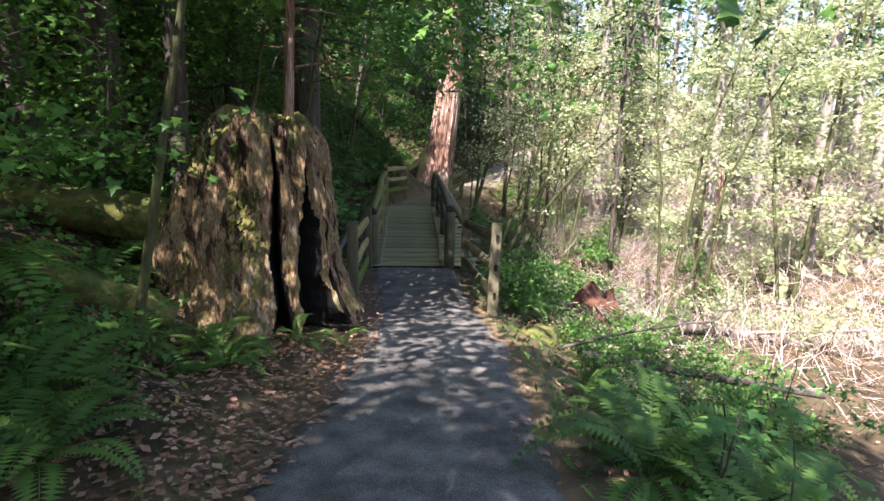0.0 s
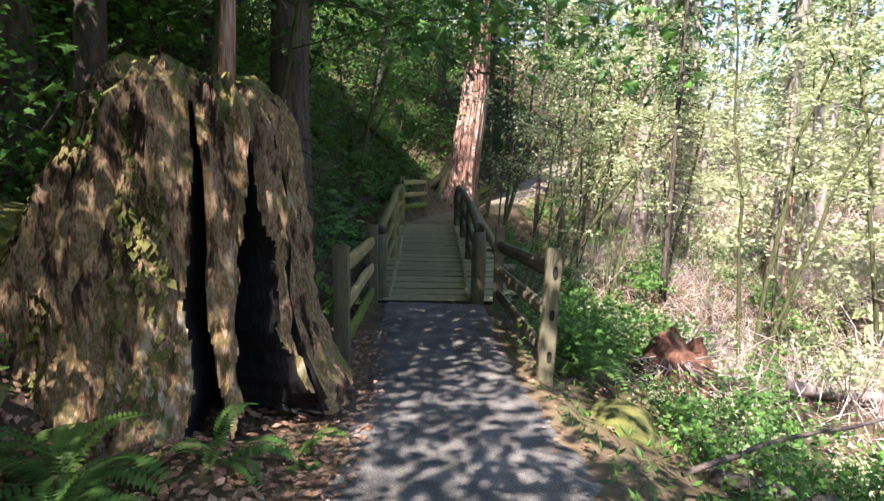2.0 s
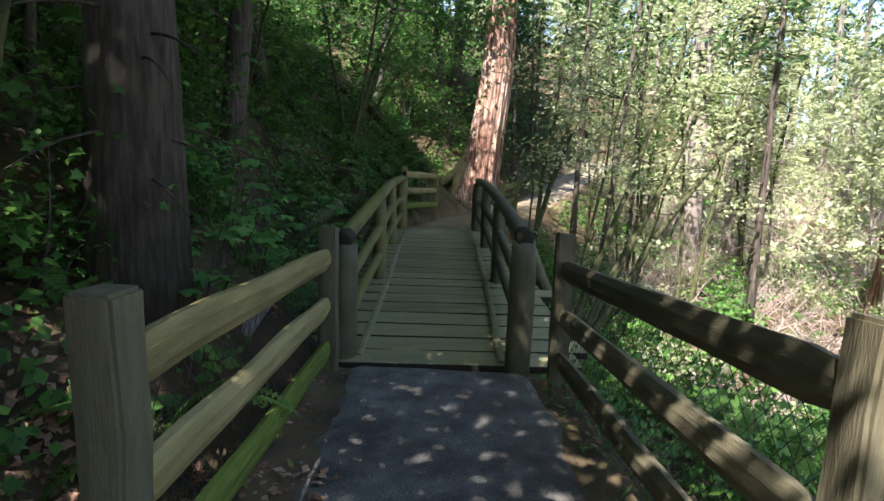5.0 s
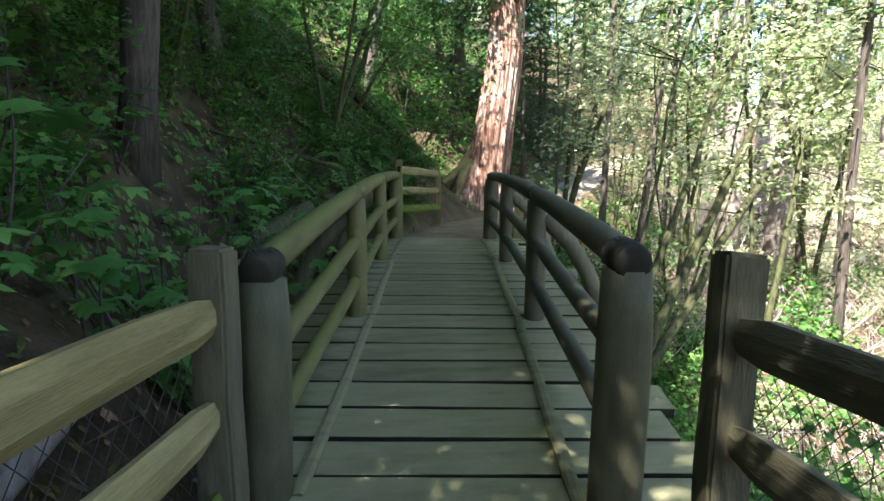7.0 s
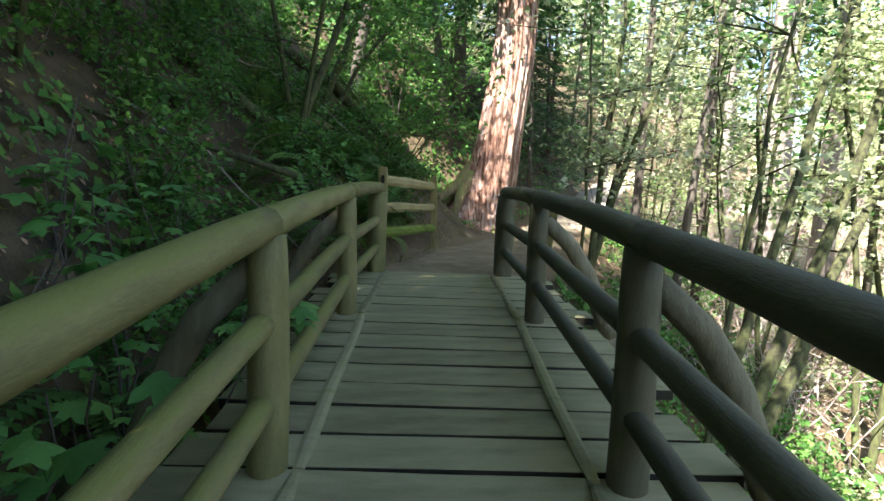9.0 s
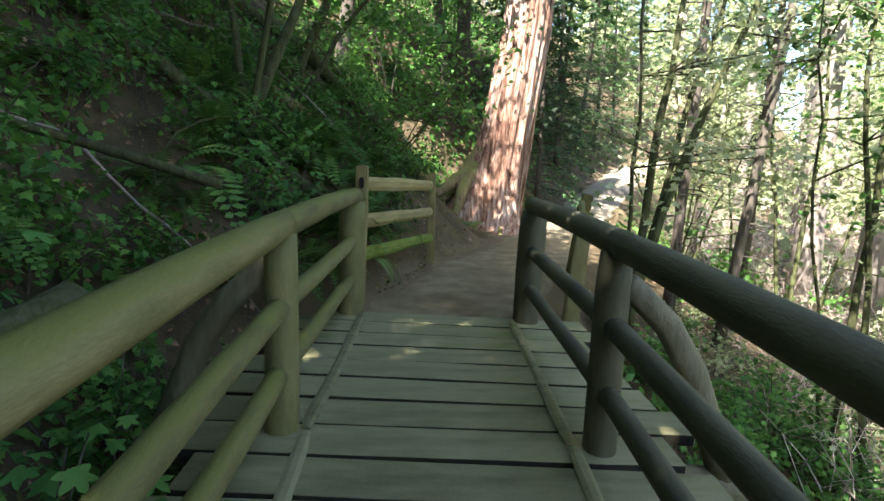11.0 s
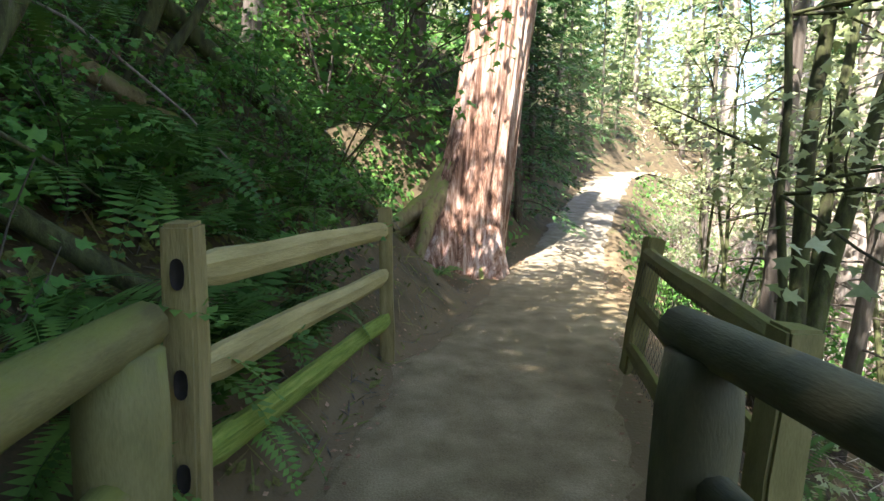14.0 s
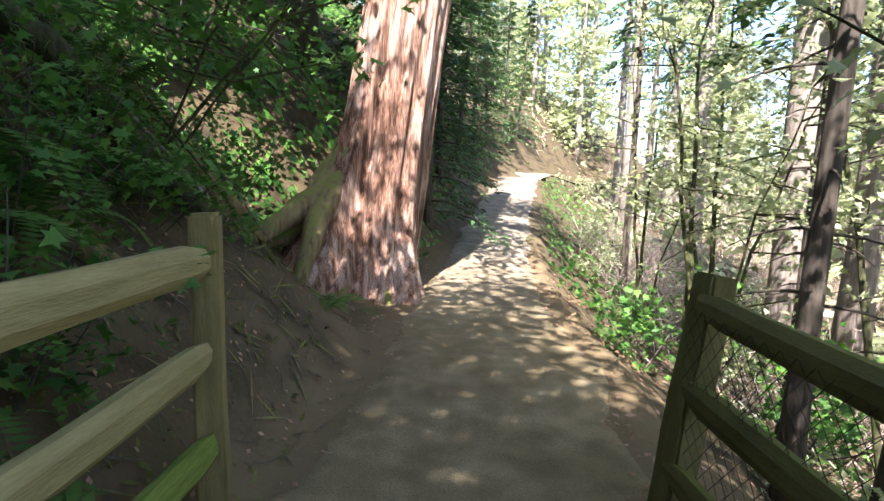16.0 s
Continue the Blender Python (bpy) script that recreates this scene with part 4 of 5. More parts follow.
# ---- the great cedar ----
def great_cedar():
    C = Vector((-0.24, 23.9, -0.35))
    t = thing("cedar_tree", Matrix.Translation(C), "large red-barked cedar with flared mossy roots beside the path", "tree")
    na, nz, H = 150, 80, 17.0
    acc, v = Acc(), []
    for i in range(nz):
        u = (i / (nz - 1)) ** 1.7
        z = u * H
        for k in range(na):
            th = 2 * math.pi * k / na
            r = 0.60 * (1 - 0.5 * u) + 0.20 * math.exp(-z / 0.9) * (0.5 - 0.5 * math.cos(th))
            r += 1.0 * math.exp(-z / 1.2) * max(0, math.cos(th - radians(222))) ** 7
            r += 0.62 * math.exp(-z / 0.8) * max(0, math.cos(th - radians(292))) ** 10
            r += 0.25 * math.exp(-z / 0.6) * max(0, math.cos(th - radians(235))) ** 8
            r *= 1 + 0.10 * noise.noise((math.cos(th) * 3.2, math.sin(th) * 3.2, z * 0.25)) + 0.09 * noise.noise((math.cos(th) * 9, math.sin(th) * 9, z * 0.5)) - 0.30 * max(0, 0.25 - abs(noise.noise((math.cos(th) * 7, math.sin(th) * 7, z * 0.35 + 5)))) + 0.035 * noise.noise((math.cos(th) * 24, math.sin(th) * 24, z * 1.6))
            v.append((r * math.cos(th) + 0.12 * min(z, 4.5) + 0.02 * max(z - 4.5, 0), r * math.sin(th), z))
    acc.add(v, [(i * na + k, i * na + (k + 1) % na, (i + 1) * na + (k + 1) % na, (i + 1) * na + k) for i in range(nz - 1) for k in range(na)])
    part("trunk", acc, M["cedar"], t)
    rng = np.random.default_rng(3)
    for k, (a, b, c, r) in enumerate((((-0.3, -0.35, 1.75), (-0.75, -0.7, 1.0), (-1.5, -1.4, 0.75), 0.17), ((-0.35, -0.45, 1.5), (-0.65, -1.0, 1.0), (-0.85, -1.6, 0.25), 0.15), ((-0.2, -0.4, 0.6), (-0.3, -0.8, 0.35), (-0.45, -1.35, 0.0), 0.10), ((0.0, -0.5, 0.7), (0.12, -0.7, 0.3), (0.2, -1.2, 0.0), 0.10), ((-0.6, -0.45, 1.0), (-1.2, -0.8, 0.65), (-1.55, -1.3, 0.6), 0.08))):
        acc = Acc()
        pa, pb, pc = np.array(a), np.array(b), np.array(c)
        line = [pa * (1 - q) ** 2 + 2 * pb * q * (1 - q) + pc * q * q + rng.normal(0, 0.02, 3) for q in np.linspace(0, 1, 9)]
        tube(acc, line, [r * (1.25 - 0.8 * i / 8) for i in range(9)], 10, 0.09, k)
        part("root", acc, M["root"], t, "mossy flared root")
    crown, cen = Acc(), []
    wood = Acc()
    for k in range(46):
        z = rng.uniform(4.5, 16)
        th = rng.uniform(0, 6.28)
        L = rng.uniform(1.2, 3.2)
        q = np.linspace(0, 1, 6)[:, None]
        bl = np.array([0.54 + 0.02 * (z - 4.5), 0, z]) + np.array([math.cos(th), math.sin(th), 0]) * L * q + np.array([0, 0, 1]) * (-0.55 * L * q * q)
        tube(wood, bl, [0.04, 0.035, 0.028, 0.02, 0.014, 0.006], 5, cap=False)
        cen += [bl[i] + rng.normal(0, 0.15, 3) for i in (2, 3, 3, 4, 4, 5, 5)]
    part("limb_frame", wood, M["bark"], t)
    leaf_cloud(crown, cen, 0.26, 22, 0.16, rng, 0.7, 0.7)
    part("crown", crown, M["needle"], t)


great_cedar()

# ---- leaning maples over the gully and along the path ----


def maple(base, stems, seed, label, leaf, n=900, size=0.09, bark=None, spread=0.28):
    rng = np.random.default_rng(seed)
    base = Vector(base)
    t = thing("vine_maple_tree", Matrix.Translation(base), label, "tree", "leaning maples")
    crown, tips = Acc(), []
    for k, (tip, r) in enumerate(stems):
        wood = Acc()
        tip = Vector(tip) - base
        s0 = (rng.normal(0, 0.10), rng.normal(0, 0.10), -0.3)
        ln = stem_line(s0, tuple(tip), rng, 0.11, 12, 0.03)
        tube(wood, ln, [r * (1 - 0.065 * i) for i in range(12)], 8, 0.06)
        for b in range(9):
            p = ln[rng.integers(4, 12)]
            th = rng.uniform(0, 6.28)
            L = rng.uniform(0.5, 1.5)
            e = p + np.array([math.cos(th) * L, math.sin(th) * L, rng.normal(0.15, 0.25)])
            bl = stem_line(p, e, rng, 0.10, 5)
            tube(wood, bl, [0.012, 0.010, 0.008, 0.005, 0.002], 4, cap=False)
            tips += [bl[2], bl[3], bl[4]]
        part("stem", wood, bark or M["mossbark"], t)
    leaf_cloud(crown, np.array(tips), spread, max(1, n // len(tips)), size, rng, 0.35, lobed=True)
    part("crown", crown, leaf, t)
    return t


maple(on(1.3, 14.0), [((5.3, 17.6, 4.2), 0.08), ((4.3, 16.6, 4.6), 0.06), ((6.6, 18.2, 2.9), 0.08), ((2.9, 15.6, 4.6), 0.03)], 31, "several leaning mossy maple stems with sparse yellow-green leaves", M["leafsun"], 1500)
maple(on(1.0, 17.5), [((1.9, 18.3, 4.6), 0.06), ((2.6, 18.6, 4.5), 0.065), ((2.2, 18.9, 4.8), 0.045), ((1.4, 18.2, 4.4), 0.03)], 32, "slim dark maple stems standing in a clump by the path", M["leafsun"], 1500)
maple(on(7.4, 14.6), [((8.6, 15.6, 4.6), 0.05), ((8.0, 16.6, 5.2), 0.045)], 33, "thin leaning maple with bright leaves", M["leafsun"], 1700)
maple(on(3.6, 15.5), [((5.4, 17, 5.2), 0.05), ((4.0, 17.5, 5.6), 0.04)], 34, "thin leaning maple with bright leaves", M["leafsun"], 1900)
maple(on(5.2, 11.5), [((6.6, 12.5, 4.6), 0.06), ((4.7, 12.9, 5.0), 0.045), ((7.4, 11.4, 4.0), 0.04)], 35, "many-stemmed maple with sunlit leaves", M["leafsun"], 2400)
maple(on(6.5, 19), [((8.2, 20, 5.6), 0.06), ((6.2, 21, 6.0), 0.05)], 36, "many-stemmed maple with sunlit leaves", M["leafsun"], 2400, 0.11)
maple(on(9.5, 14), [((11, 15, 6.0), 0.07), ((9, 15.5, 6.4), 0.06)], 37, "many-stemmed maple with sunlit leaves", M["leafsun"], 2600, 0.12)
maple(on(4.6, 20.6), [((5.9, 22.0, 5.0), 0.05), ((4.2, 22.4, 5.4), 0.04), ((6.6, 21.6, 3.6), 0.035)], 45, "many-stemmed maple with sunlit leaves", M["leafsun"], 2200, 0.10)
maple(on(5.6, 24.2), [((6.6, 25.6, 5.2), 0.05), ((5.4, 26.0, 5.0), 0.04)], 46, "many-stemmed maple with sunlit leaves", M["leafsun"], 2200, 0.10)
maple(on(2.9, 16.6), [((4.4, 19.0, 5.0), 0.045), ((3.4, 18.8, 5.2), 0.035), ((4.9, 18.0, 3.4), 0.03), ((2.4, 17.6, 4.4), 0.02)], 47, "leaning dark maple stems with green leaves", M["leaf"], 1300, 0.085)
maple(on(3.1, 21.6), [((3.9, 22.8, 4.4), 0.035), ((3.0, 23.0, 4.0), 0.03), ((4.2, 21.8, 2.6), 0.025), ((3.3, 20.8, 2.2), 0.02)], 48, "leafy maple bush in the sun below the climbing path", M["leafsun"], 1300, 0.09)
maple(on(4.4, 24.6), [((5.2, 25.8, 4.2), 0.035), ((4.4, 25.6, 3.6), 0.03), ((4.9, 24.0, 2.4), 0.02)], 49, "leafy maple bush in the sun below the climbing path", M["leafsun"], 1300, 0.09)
maple(on(-3.3, 17.2), [((-2.3, 19.0, 5.0), 0.07), ((-4.0, 18.0, 5.2), 0.05)], 38, "crooked mossy maple on the bank", M["leaf"], 1500)
maple(on(-3.4, 19.0), [((-2.5, 20.2, 4.8), 0.09), ((-1.7, 20.4, 4.4), 0.05)], 39, "forked dark maple leaning out from the bank", M["leaf"], 1300)
maple(on(-4.1, 13.7), [((-3.8, 13.4, 5.2), 0.05), ((-2.5, 12.6, 4.3), 0.03)], 40, "thin maple on the shady bank", M["leaf"], 1700)
maple(on(-2.1, 21.4), [((-0.75, 20.6, 2.55), 0.018), ((-1.1, 20.2, 2.9), 0.014), ((-0.55, 21.2, 3.0), 0.014)], 41, "maple branch hanging over the path with dark green leaves", M["leaf"], 640, 0.12, spread=0.18)

# single dark trunk by the fence, tall pale trunks behind
PROTO = Matrix.Translation((0, 0, 0))


def spots(x0, x1, y0, y1, n, gap, seed, ok=lambda x, y: True):
    rng, out = np.random.default_rng(seed), []
    for _ in range(n * 30):
        x, y = rng.uniform(x0, x1), rng.uniform(y0, y1)
        if clear(x, y, 0.6) and ok(x, y) and all((x - a) ** 2 + (y - b) ** 2 > gap * gap for a, b in out):
            out.append((x, y))
            if len(out) == n:
                break
    return out


rng = np.random.default_rng(50)
thin_tree = conifer(rng, 13, 0.085, 0.42, 1.6, M["bark"], pose(*on(2.35, 19.7)), "thin dark-barked young hemlock with dead side twigs", "thin hemlocks", nbr=40, per=40, dead=22)
for k, (x, y) in enumerate(((3.1, 19.6), (4.3, 21.5), (5.4, 16.4), (7.0, 20.3), (5.9, 27.5))):
    copy_thing(thin_tree, pose(*on(x, y), 0, 4 if k == 0 else 0, 70 * k))
big = conifer(rng, 20, 0.34, 0.30, 3.0, M["palebark"], pose(*on(7.3, 24.5)), "tall conifer with pale peeling bark in sunlight", "tall conifers", 0.34, 56, 42, 22)
dark = conifer(rng, 18, 0.24, 0.16, 3.2, M["bark"], pose(*on(-2.15, 8.45)), "tall dark-barked conifer standing behind the stump", "dark conifers", 0.17, 80, 80, 14)
for k, (x, y) in enumerate(((-4.6, 7.4), (-6.2, 11.5), (-9, 7), (-8.5, 14.5), (-1.2, 28.5), (0.6, 31.8), (-10, 26))):
    copy_thing(dark, pose(*on(x, y), 0, 0, 47 * k))
far_spots = spots(8, 46, 12, 80, 46, 2.8, 8, lambda x, y: x - float(path_x(y)) > 4.5)
for k, (x, y) in enumerate(far_spots):
    ob = copy_thing(big, pose(*on(x, y), 0, 0, 61 * k))
    s_ = 0.5 + 0.6 * ((k * 37) % 10) / 10
    ob.matrix_basis = pose(*on(x, y), 0, 0, 61 * k) @ Matrix.Diagonal((s_, s_, 0.8 + 0.5 * s_, 1))

# low boughs along the far path
lowcon = conifer(rng, 9, 0.10, 0.06, 2.0, M["bark"], pose(*on(2.2, 30.5)), "dense young hemlock with drooping boughs by the path", "young hemlocks", 0.13, 70, 110, 0)
for k, (x, y) in enumerate(((1.2, 26.8), (0.9, 29.5), (2.4, 31.8), (3.6, 34.4), (4.9, 37), (6.6, 40.5), (9.0, 45), (11.5, 50), (0.2, 27.6), (1.6, 34))):
    copy_thing(lowcon, pose(*on(x, y), 0, 0, 80 * k))

# where the shade trees stand: x, y, turn; negative y: unseen, added to cast shade
CANOPY = [(-6.2, -3.6, 0), (-4.0, 10.2, 0), (-3.2, -6.5, 0), (-6.5, -9, 97), (-7.0, 3.0, 194), (-4.9, 6.4, 291), (-7.6, 9.2, 28), (-5.0, 13.2, 125), (-4.4, 15.8, 222), (-1.4, -10.5, 319), (-11, 12, 56), (-11, 1, 153), (1.5, -7.5, 250), (-3.4, 12.2, 347), (-3.3, 6.6, 84), (-3.6, 22.8, 40), (-1.6, 27.0, 160)]
SLIM = [(-2.25, 3.55, 0), (-3.0, 7.6, -25), (-2.2, -1.7, -10), (-2.35, 7.35, 8), (-3.0, 16.9, -30), (1.9, -1.7, 180)]
# broadleaf canopy of the uphill side, over and behind the walker
canopy = [branch_tree("maple_tree", np.random.default_rng(60 + k), 10 + k, 0.16, 0.30, 4.2, 16, 8500, 0.145, 0.42, M["bark"], M["leaf"], pose(*on(x, y), 0, 0, turn), "tall maple spreading shady green branches over the path", (1.2, 0.3), "canopy maples") for k, (x, y, turn) in enumerate(CANOPY[:2])]
for k, (x, y, turn) in enumerate(CANOPY[2:]):
    copy_thing(canopy[k % 2], pose(*on(x, y), 0, 0, turn))
# slim maples close to the path that shade its edge
slim = branch_tree("maple_tree", np.random.default_rng(66), 8.5, 0.036, 0.33, 3.2, 15, 5000, 0.13, 0.40, M["mossbark"], M["leaf"], pose(*on(*SLIM[0][:2]), 0, 0, SLIM[0][2]), "slim mossy maple beside the ferns with arching branches", (1.6, 0.5), "canopy maples")
for x, y, turn in SLIM[1:]:
    copy_thing(slim, pose(*on(x, y), 0, 0, turn))

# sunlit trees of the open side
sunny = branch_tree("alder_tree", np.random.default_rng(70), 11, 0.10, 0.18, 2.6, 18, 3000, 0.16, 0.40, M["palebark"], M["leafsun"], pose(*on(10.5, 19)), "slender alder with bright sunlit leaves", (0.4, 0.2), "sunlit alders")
for k, (x, y) in enumerate(spots(7, 40, 10, 62, 36, 2.6, 9, lambda x, y: x - float(path_x(y)) > 7.0)):
    s_ = 0.45 + 0.6 * ((k * 53) % 10) / 10
    copy_thing(sunny, pose(*on(x, y), 0, 0, 71 * k)).matrix_basis = pose(*on(x, y), 0, 0, 71 * k) @ Matrix.Scale(s_, 4)

# low leafy maples of the shady bank
low = maple(on(-3.6, 9.3), [((-2.6, 8.6, 4.2), 0.035), ((-3.2, 9.6, 4.6), 0.03), ((-4.2, 8.4, 4.0), 0.03), ((-2.9, 10.3, 3.4), 0.025)], 44, "low spreading maple with shady green leaves on the bank", M["leaf"], 3200, 0.085, M["bark"], 0.34)
for k, (x, y) in enumerate(((-4.2, 6.2), (-5.3, 8.2), (-5.6, 15.4), (-4.6, 10.9), (-5.6, 12.8), (-6.8, 9.5), (-3.8, 3.2), (-5.4, 4.2), (-4.9, 0.4), (-6.6, 18.9), (-2.8, 24.8), (-3.9, 27.5), (-1.6, 29.5), (-6.8, 24.2), (-7.5, 6.2), (-7.8, 12.2), (-3.2, 31), (-6.5, 28))):
    copy_thing(low, pose(*on(x, y, -0.1), 0, 0, 64 * k))


# far forest that closes the view
rng = np.random.default_rng(77)
fart = thing("forest_tree", pose(*on(30, 85)), "tall distant tree, its crown bright in the sun", "tree", "distant forest trees")
acc, crown = Acc(), Acc()
tube(acc, stem_line((0, 0, -0.4), (0.3, 0.2, 17), rng, 0.03, 8), [0.26 - 0.025 * i for i in range(8)], 7)
part("trunk", acc, M["palebark"], fart)
cz = rng.uniform(1.5, 18, 110)
cr = 3.0 * np.sqrt(np.clip(1.08 - cz / 18, 0.05, 1)) * rng.uniform(0.2, 1, 110)
ct = rng.uniform(0, 6.28, 110)
leaf_cloud(crown, np.stack([cr * np.cos(ct), cr * np.sin(ct), cz], 1), 0.5, 11, 0.5, rng, 0.5)
part("crown", crown, M["leafsun"], fart)
for k, (x, y) in enumerate(spots(-45, 75, 26, 120, 140, 3.4, 23, lambda x, y: (x - float(path_x(y)) > 5 and x + y > 62) or (x - float(path_x(y)) < -7 and y > 30))):
    s_ = 0.7 + 0.5 * ((k * 29) % 10) / 10
    copy_thing(fart, pose(*on(x, y), 0, 0, 67 * k)).matrix_basis = pose(*on(x, y), 0, 0, 67 * k) @ Matrix.Scale(s_, 4)
for k, (x, y) in enumerate(spots(-30, 45, -40, -12, 26, 5, 24)):
    copy_thing(fart, pose(*on(x, y), 0, 0, 67 * k))

for k, (x, y) in enumerate(((17, 61), (20, 66), (12, 59), (24, 64), (13, 66), (27, 70), (9, 55), (20, 58))):
    copy_thing(fart, pose(*on(x, y, -0.2), 0, 0, 57 * k))

# broken snag and dead brush of the clearing
sn = thing("dead_snag", pose(*on(9.3, 18.2)), "broken reddish dead trunk standing in the clearing", "snag")
acc = Acc()
tube(acc, stem_line((0, 0, -0.3), (0.15, 0, 3.6), rng, 0.04, 9), [0.46, 0.36, 0.33, 0.31, 0.30, 0.28, 0.26, 0.20, 0.08], 16, 0.10, 6)
part("trunk", acc, M["cedar"], sn)


def brush(seed, at, h, n, label):
    rng = np.random.default_rng(seed)
    f = thing("dead_brush", pose(*at), label, "brush", "dead brush clumps")
    acc = Acc()
    for k in range(n):
        p = np.array([rng.normal(0, 0.4), rng.normal(0, 0.4), -0.05])
        e = p + np.array([rng.normal(0, 0.45), rng.normal(0, 0.45), h * rng.uniform(0.4, 1.2)])
        ln = stem_line(p, e, rng, 0.26, 6)
        r = rng.uniform(0.004, 0.012)
        tube(acc, ln, [r * (1 - 0.14 * i) for i in range(6)], 4, cap=False)
        for _ in range(4):
            q = ln[rng.integers(2, 6)]
            tube(acc, [q, q + rng.normal(0, 0.22, 3)], [r * 0.5, r * 0.2], 3, cap=False)
    part("twig_tangle", acc, M["straw"], f)
    return f


bru = [brush(130, on(3.4, 10.0), 1.0, 40, "pale tangled dead brush in full sun"), brush(131, on(4.6, 11.4), 1.6, 22, "tall pale dead stems standing in the clearing")]
for k, (x, y) in enumerate(spots(2.9, 17, 8, 34, 80, 0.85, 25, lambda x, y: x - float(path_x(y)) > 2.6)):
    copy_thing(bru[1 if k % 5 == 0 else 0], pose(*on(x, y), 0, 0, 59 * k))
for k, (x, y) in enumerate(spots(12, 36, 12, 60, 36, 1.9, 26, lambda x, y: x - float(path_x(y)) > 4)):
    copy_thing(bru[k % 2], pose(*on(x, y), 0, 0, 59 * k)).matrix_basis = pose(*on(x, y), 0, 0, 59 * k) @ Matrix.Scale(2.0, 4)

# ---- undergrowth ----
for x, y, s_, n in ((-2.0, 17.9, 1.0, 13), (-2.25, 18.7, 1.05, 13), (-1.95, 17.1, 0.9, 12), (-2.1, 19.4, 0.8, 11), (-1.75, 18.3, 0.6, 9), (-2.9, 17.4, 1.1, 13), (-2.35, 2.6, 1.15, 15), (1.15, 2.55, 0.85, 12), (1.4, 3.25, 0.85, 12), (1.5, 2.2, 0.9, 12), (2.0, 2.6, 0.9, 12), (-1.95, 2.3, 0.85, 13), (-2.6, 3.1, 0.95, 13), (-2.9, 2.2, 1.2, 13), (-1.75, 4.1, 0.6, 11), (-2.0, 4.5, 0.7, 12), (-2.5, 4.1, 0.8, 10), (-1.35, 4.75, 0.45, 8), (-1.0, 5.0, 0.35, 7), (-3.4, 3.6, 1.1, 13), (-3.2, 4.8, 0.9, 12), (-1.55, 7.3, 0.6, 9), (-1.75, 8.0, 0.8, 10), (1.35, 2.9, 0.8, 12), (1.6, 3.5, 0.75, 10), (1.25, 4.1, 0.5, 9), (1.15, 7.3, 0.65, 11), (1.3, 8.2, 0.75, 12), (1.55, 9.0, 0.8, 12), (1.1, 9.6, 0.8, 10), (1.2, 11.2, 0.8, 11), (0.95, 15.2, 0.7, 11), (0.9, 16.4, 0.7, 10), (1.2, 17.2, 0.6, 9), (1.9, 10.2, 0.8, 12), (2.3, 11.4, 0.8, 11), (1.6, 12.2, 0.8, 11), (1.0, 12.9, 0.7, 11), (1.7, 3.0, 0.8, 11), (2.5, 3.6, 0.8, 11), (3.0, 4.4, 0.8, 11), (-2.5, 18.1, 0.95, 13), (-2.1, 17.4, 0.8, 12), (-2.3, 16.6, 0.9, 12), (-2.4, 19.4, 0.8, 11), (-0.75, 21.6, 0.45, 9), (-2.6, 15.6, 0.9, 12)):
    fern(x, y, s_, n)
for k, (x, y) in enumerate(spots(-7.5, -2.2, 7.5, 22.5, 46, 0.75, 11)):
    fern(x, y, 0.65 + 0.45 * ((k * 31) % 10) / 10, 9 + k % 4)
for k, (x, y) in enumerate(spots(1.2, 8, 2, 24, 16, 1.2, 12, lambda x, y: not (1.7 < x < 4 and 5.5 < y < 9.3))):
    fern(x, y, 0.6, 9)
for k, (x, y) in enumerate(spots(-8, -3.2, -1, 7, 14, 0.9, 13)):
    fern(x, y, 0.9, 11)

for x, y, h, n in ((-2.05, 10.8, 1.1, 34), (-2.15, 12.3, 1.2, 36), (-2.25, 13.3, 1.1, 30), (-1.9, 8.7, 0.8, 26), (-2.9, 9.6, 1.2, 30), (-2.25, 10.3, 0.9, 26), (-2.45, 11.1, 1.2, 30), (-2.2, 11.9, 1.0, 28), (-2.5, 12.6, 1.3, 30), (-2.15, 9.4, 0.8, 22), (-2.9, 10.4, 1.1, 26), (-2.7, 13.6, 1.2, 24), (-3.3, 11.8, 1.2, 26), (-2.5, 8.7, 0.9, 20), (-3.1, 13.0, 1.0, 20)):
    broad_shrub(x, y, h, n + 8, s_=1.2)
for x, y, h, n in ((1.35, 2.35, 0.6, 30), (1.75, 2.7, 0.7, 30), (2.2, 3.2, 0.7, 26), (2.8, 3.9, 0.8, 26), (1.55, 1.9, 0.55, 24)):
    broad_shrub(x, y, h, n, "dark green bramble shrub spilling towards the path", s_=0.75)

shr = [small_shrub("undergrowth_shrub", 80 + k, 0.55 + 0.15 * k, 0.26, 26, 16, 0.065, M["leaf"], "leafy green undergrowth shrub on the slope", on(x, y)) for k, (x, y) in enumerate(((-2.6, 9.9), (1.3, 7.7), (-3.6, 14.5)))]
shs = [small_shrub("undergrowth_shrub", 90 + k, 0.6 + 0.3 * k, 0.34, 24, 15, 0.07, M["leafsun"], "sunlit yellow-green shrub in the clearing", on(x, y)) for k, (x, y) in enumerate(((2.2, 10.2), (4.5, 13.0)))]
for k, (x, y) in enumerate(spots(-7, -1.75, 6.8, 24, 130, 0.36, 14)):
    copy_thing(shr[k % 3], pose(*on(x, y, -0.03), 0, -15, 77 * k))
for k, (x, y) in enumerate(spots(-8, -2.6, 1, 7, 30, 0.5, 15)):
    copy_thing(shr[k % 3], pose(*on(x, y, -0.03), 0, 0, 77 * k))
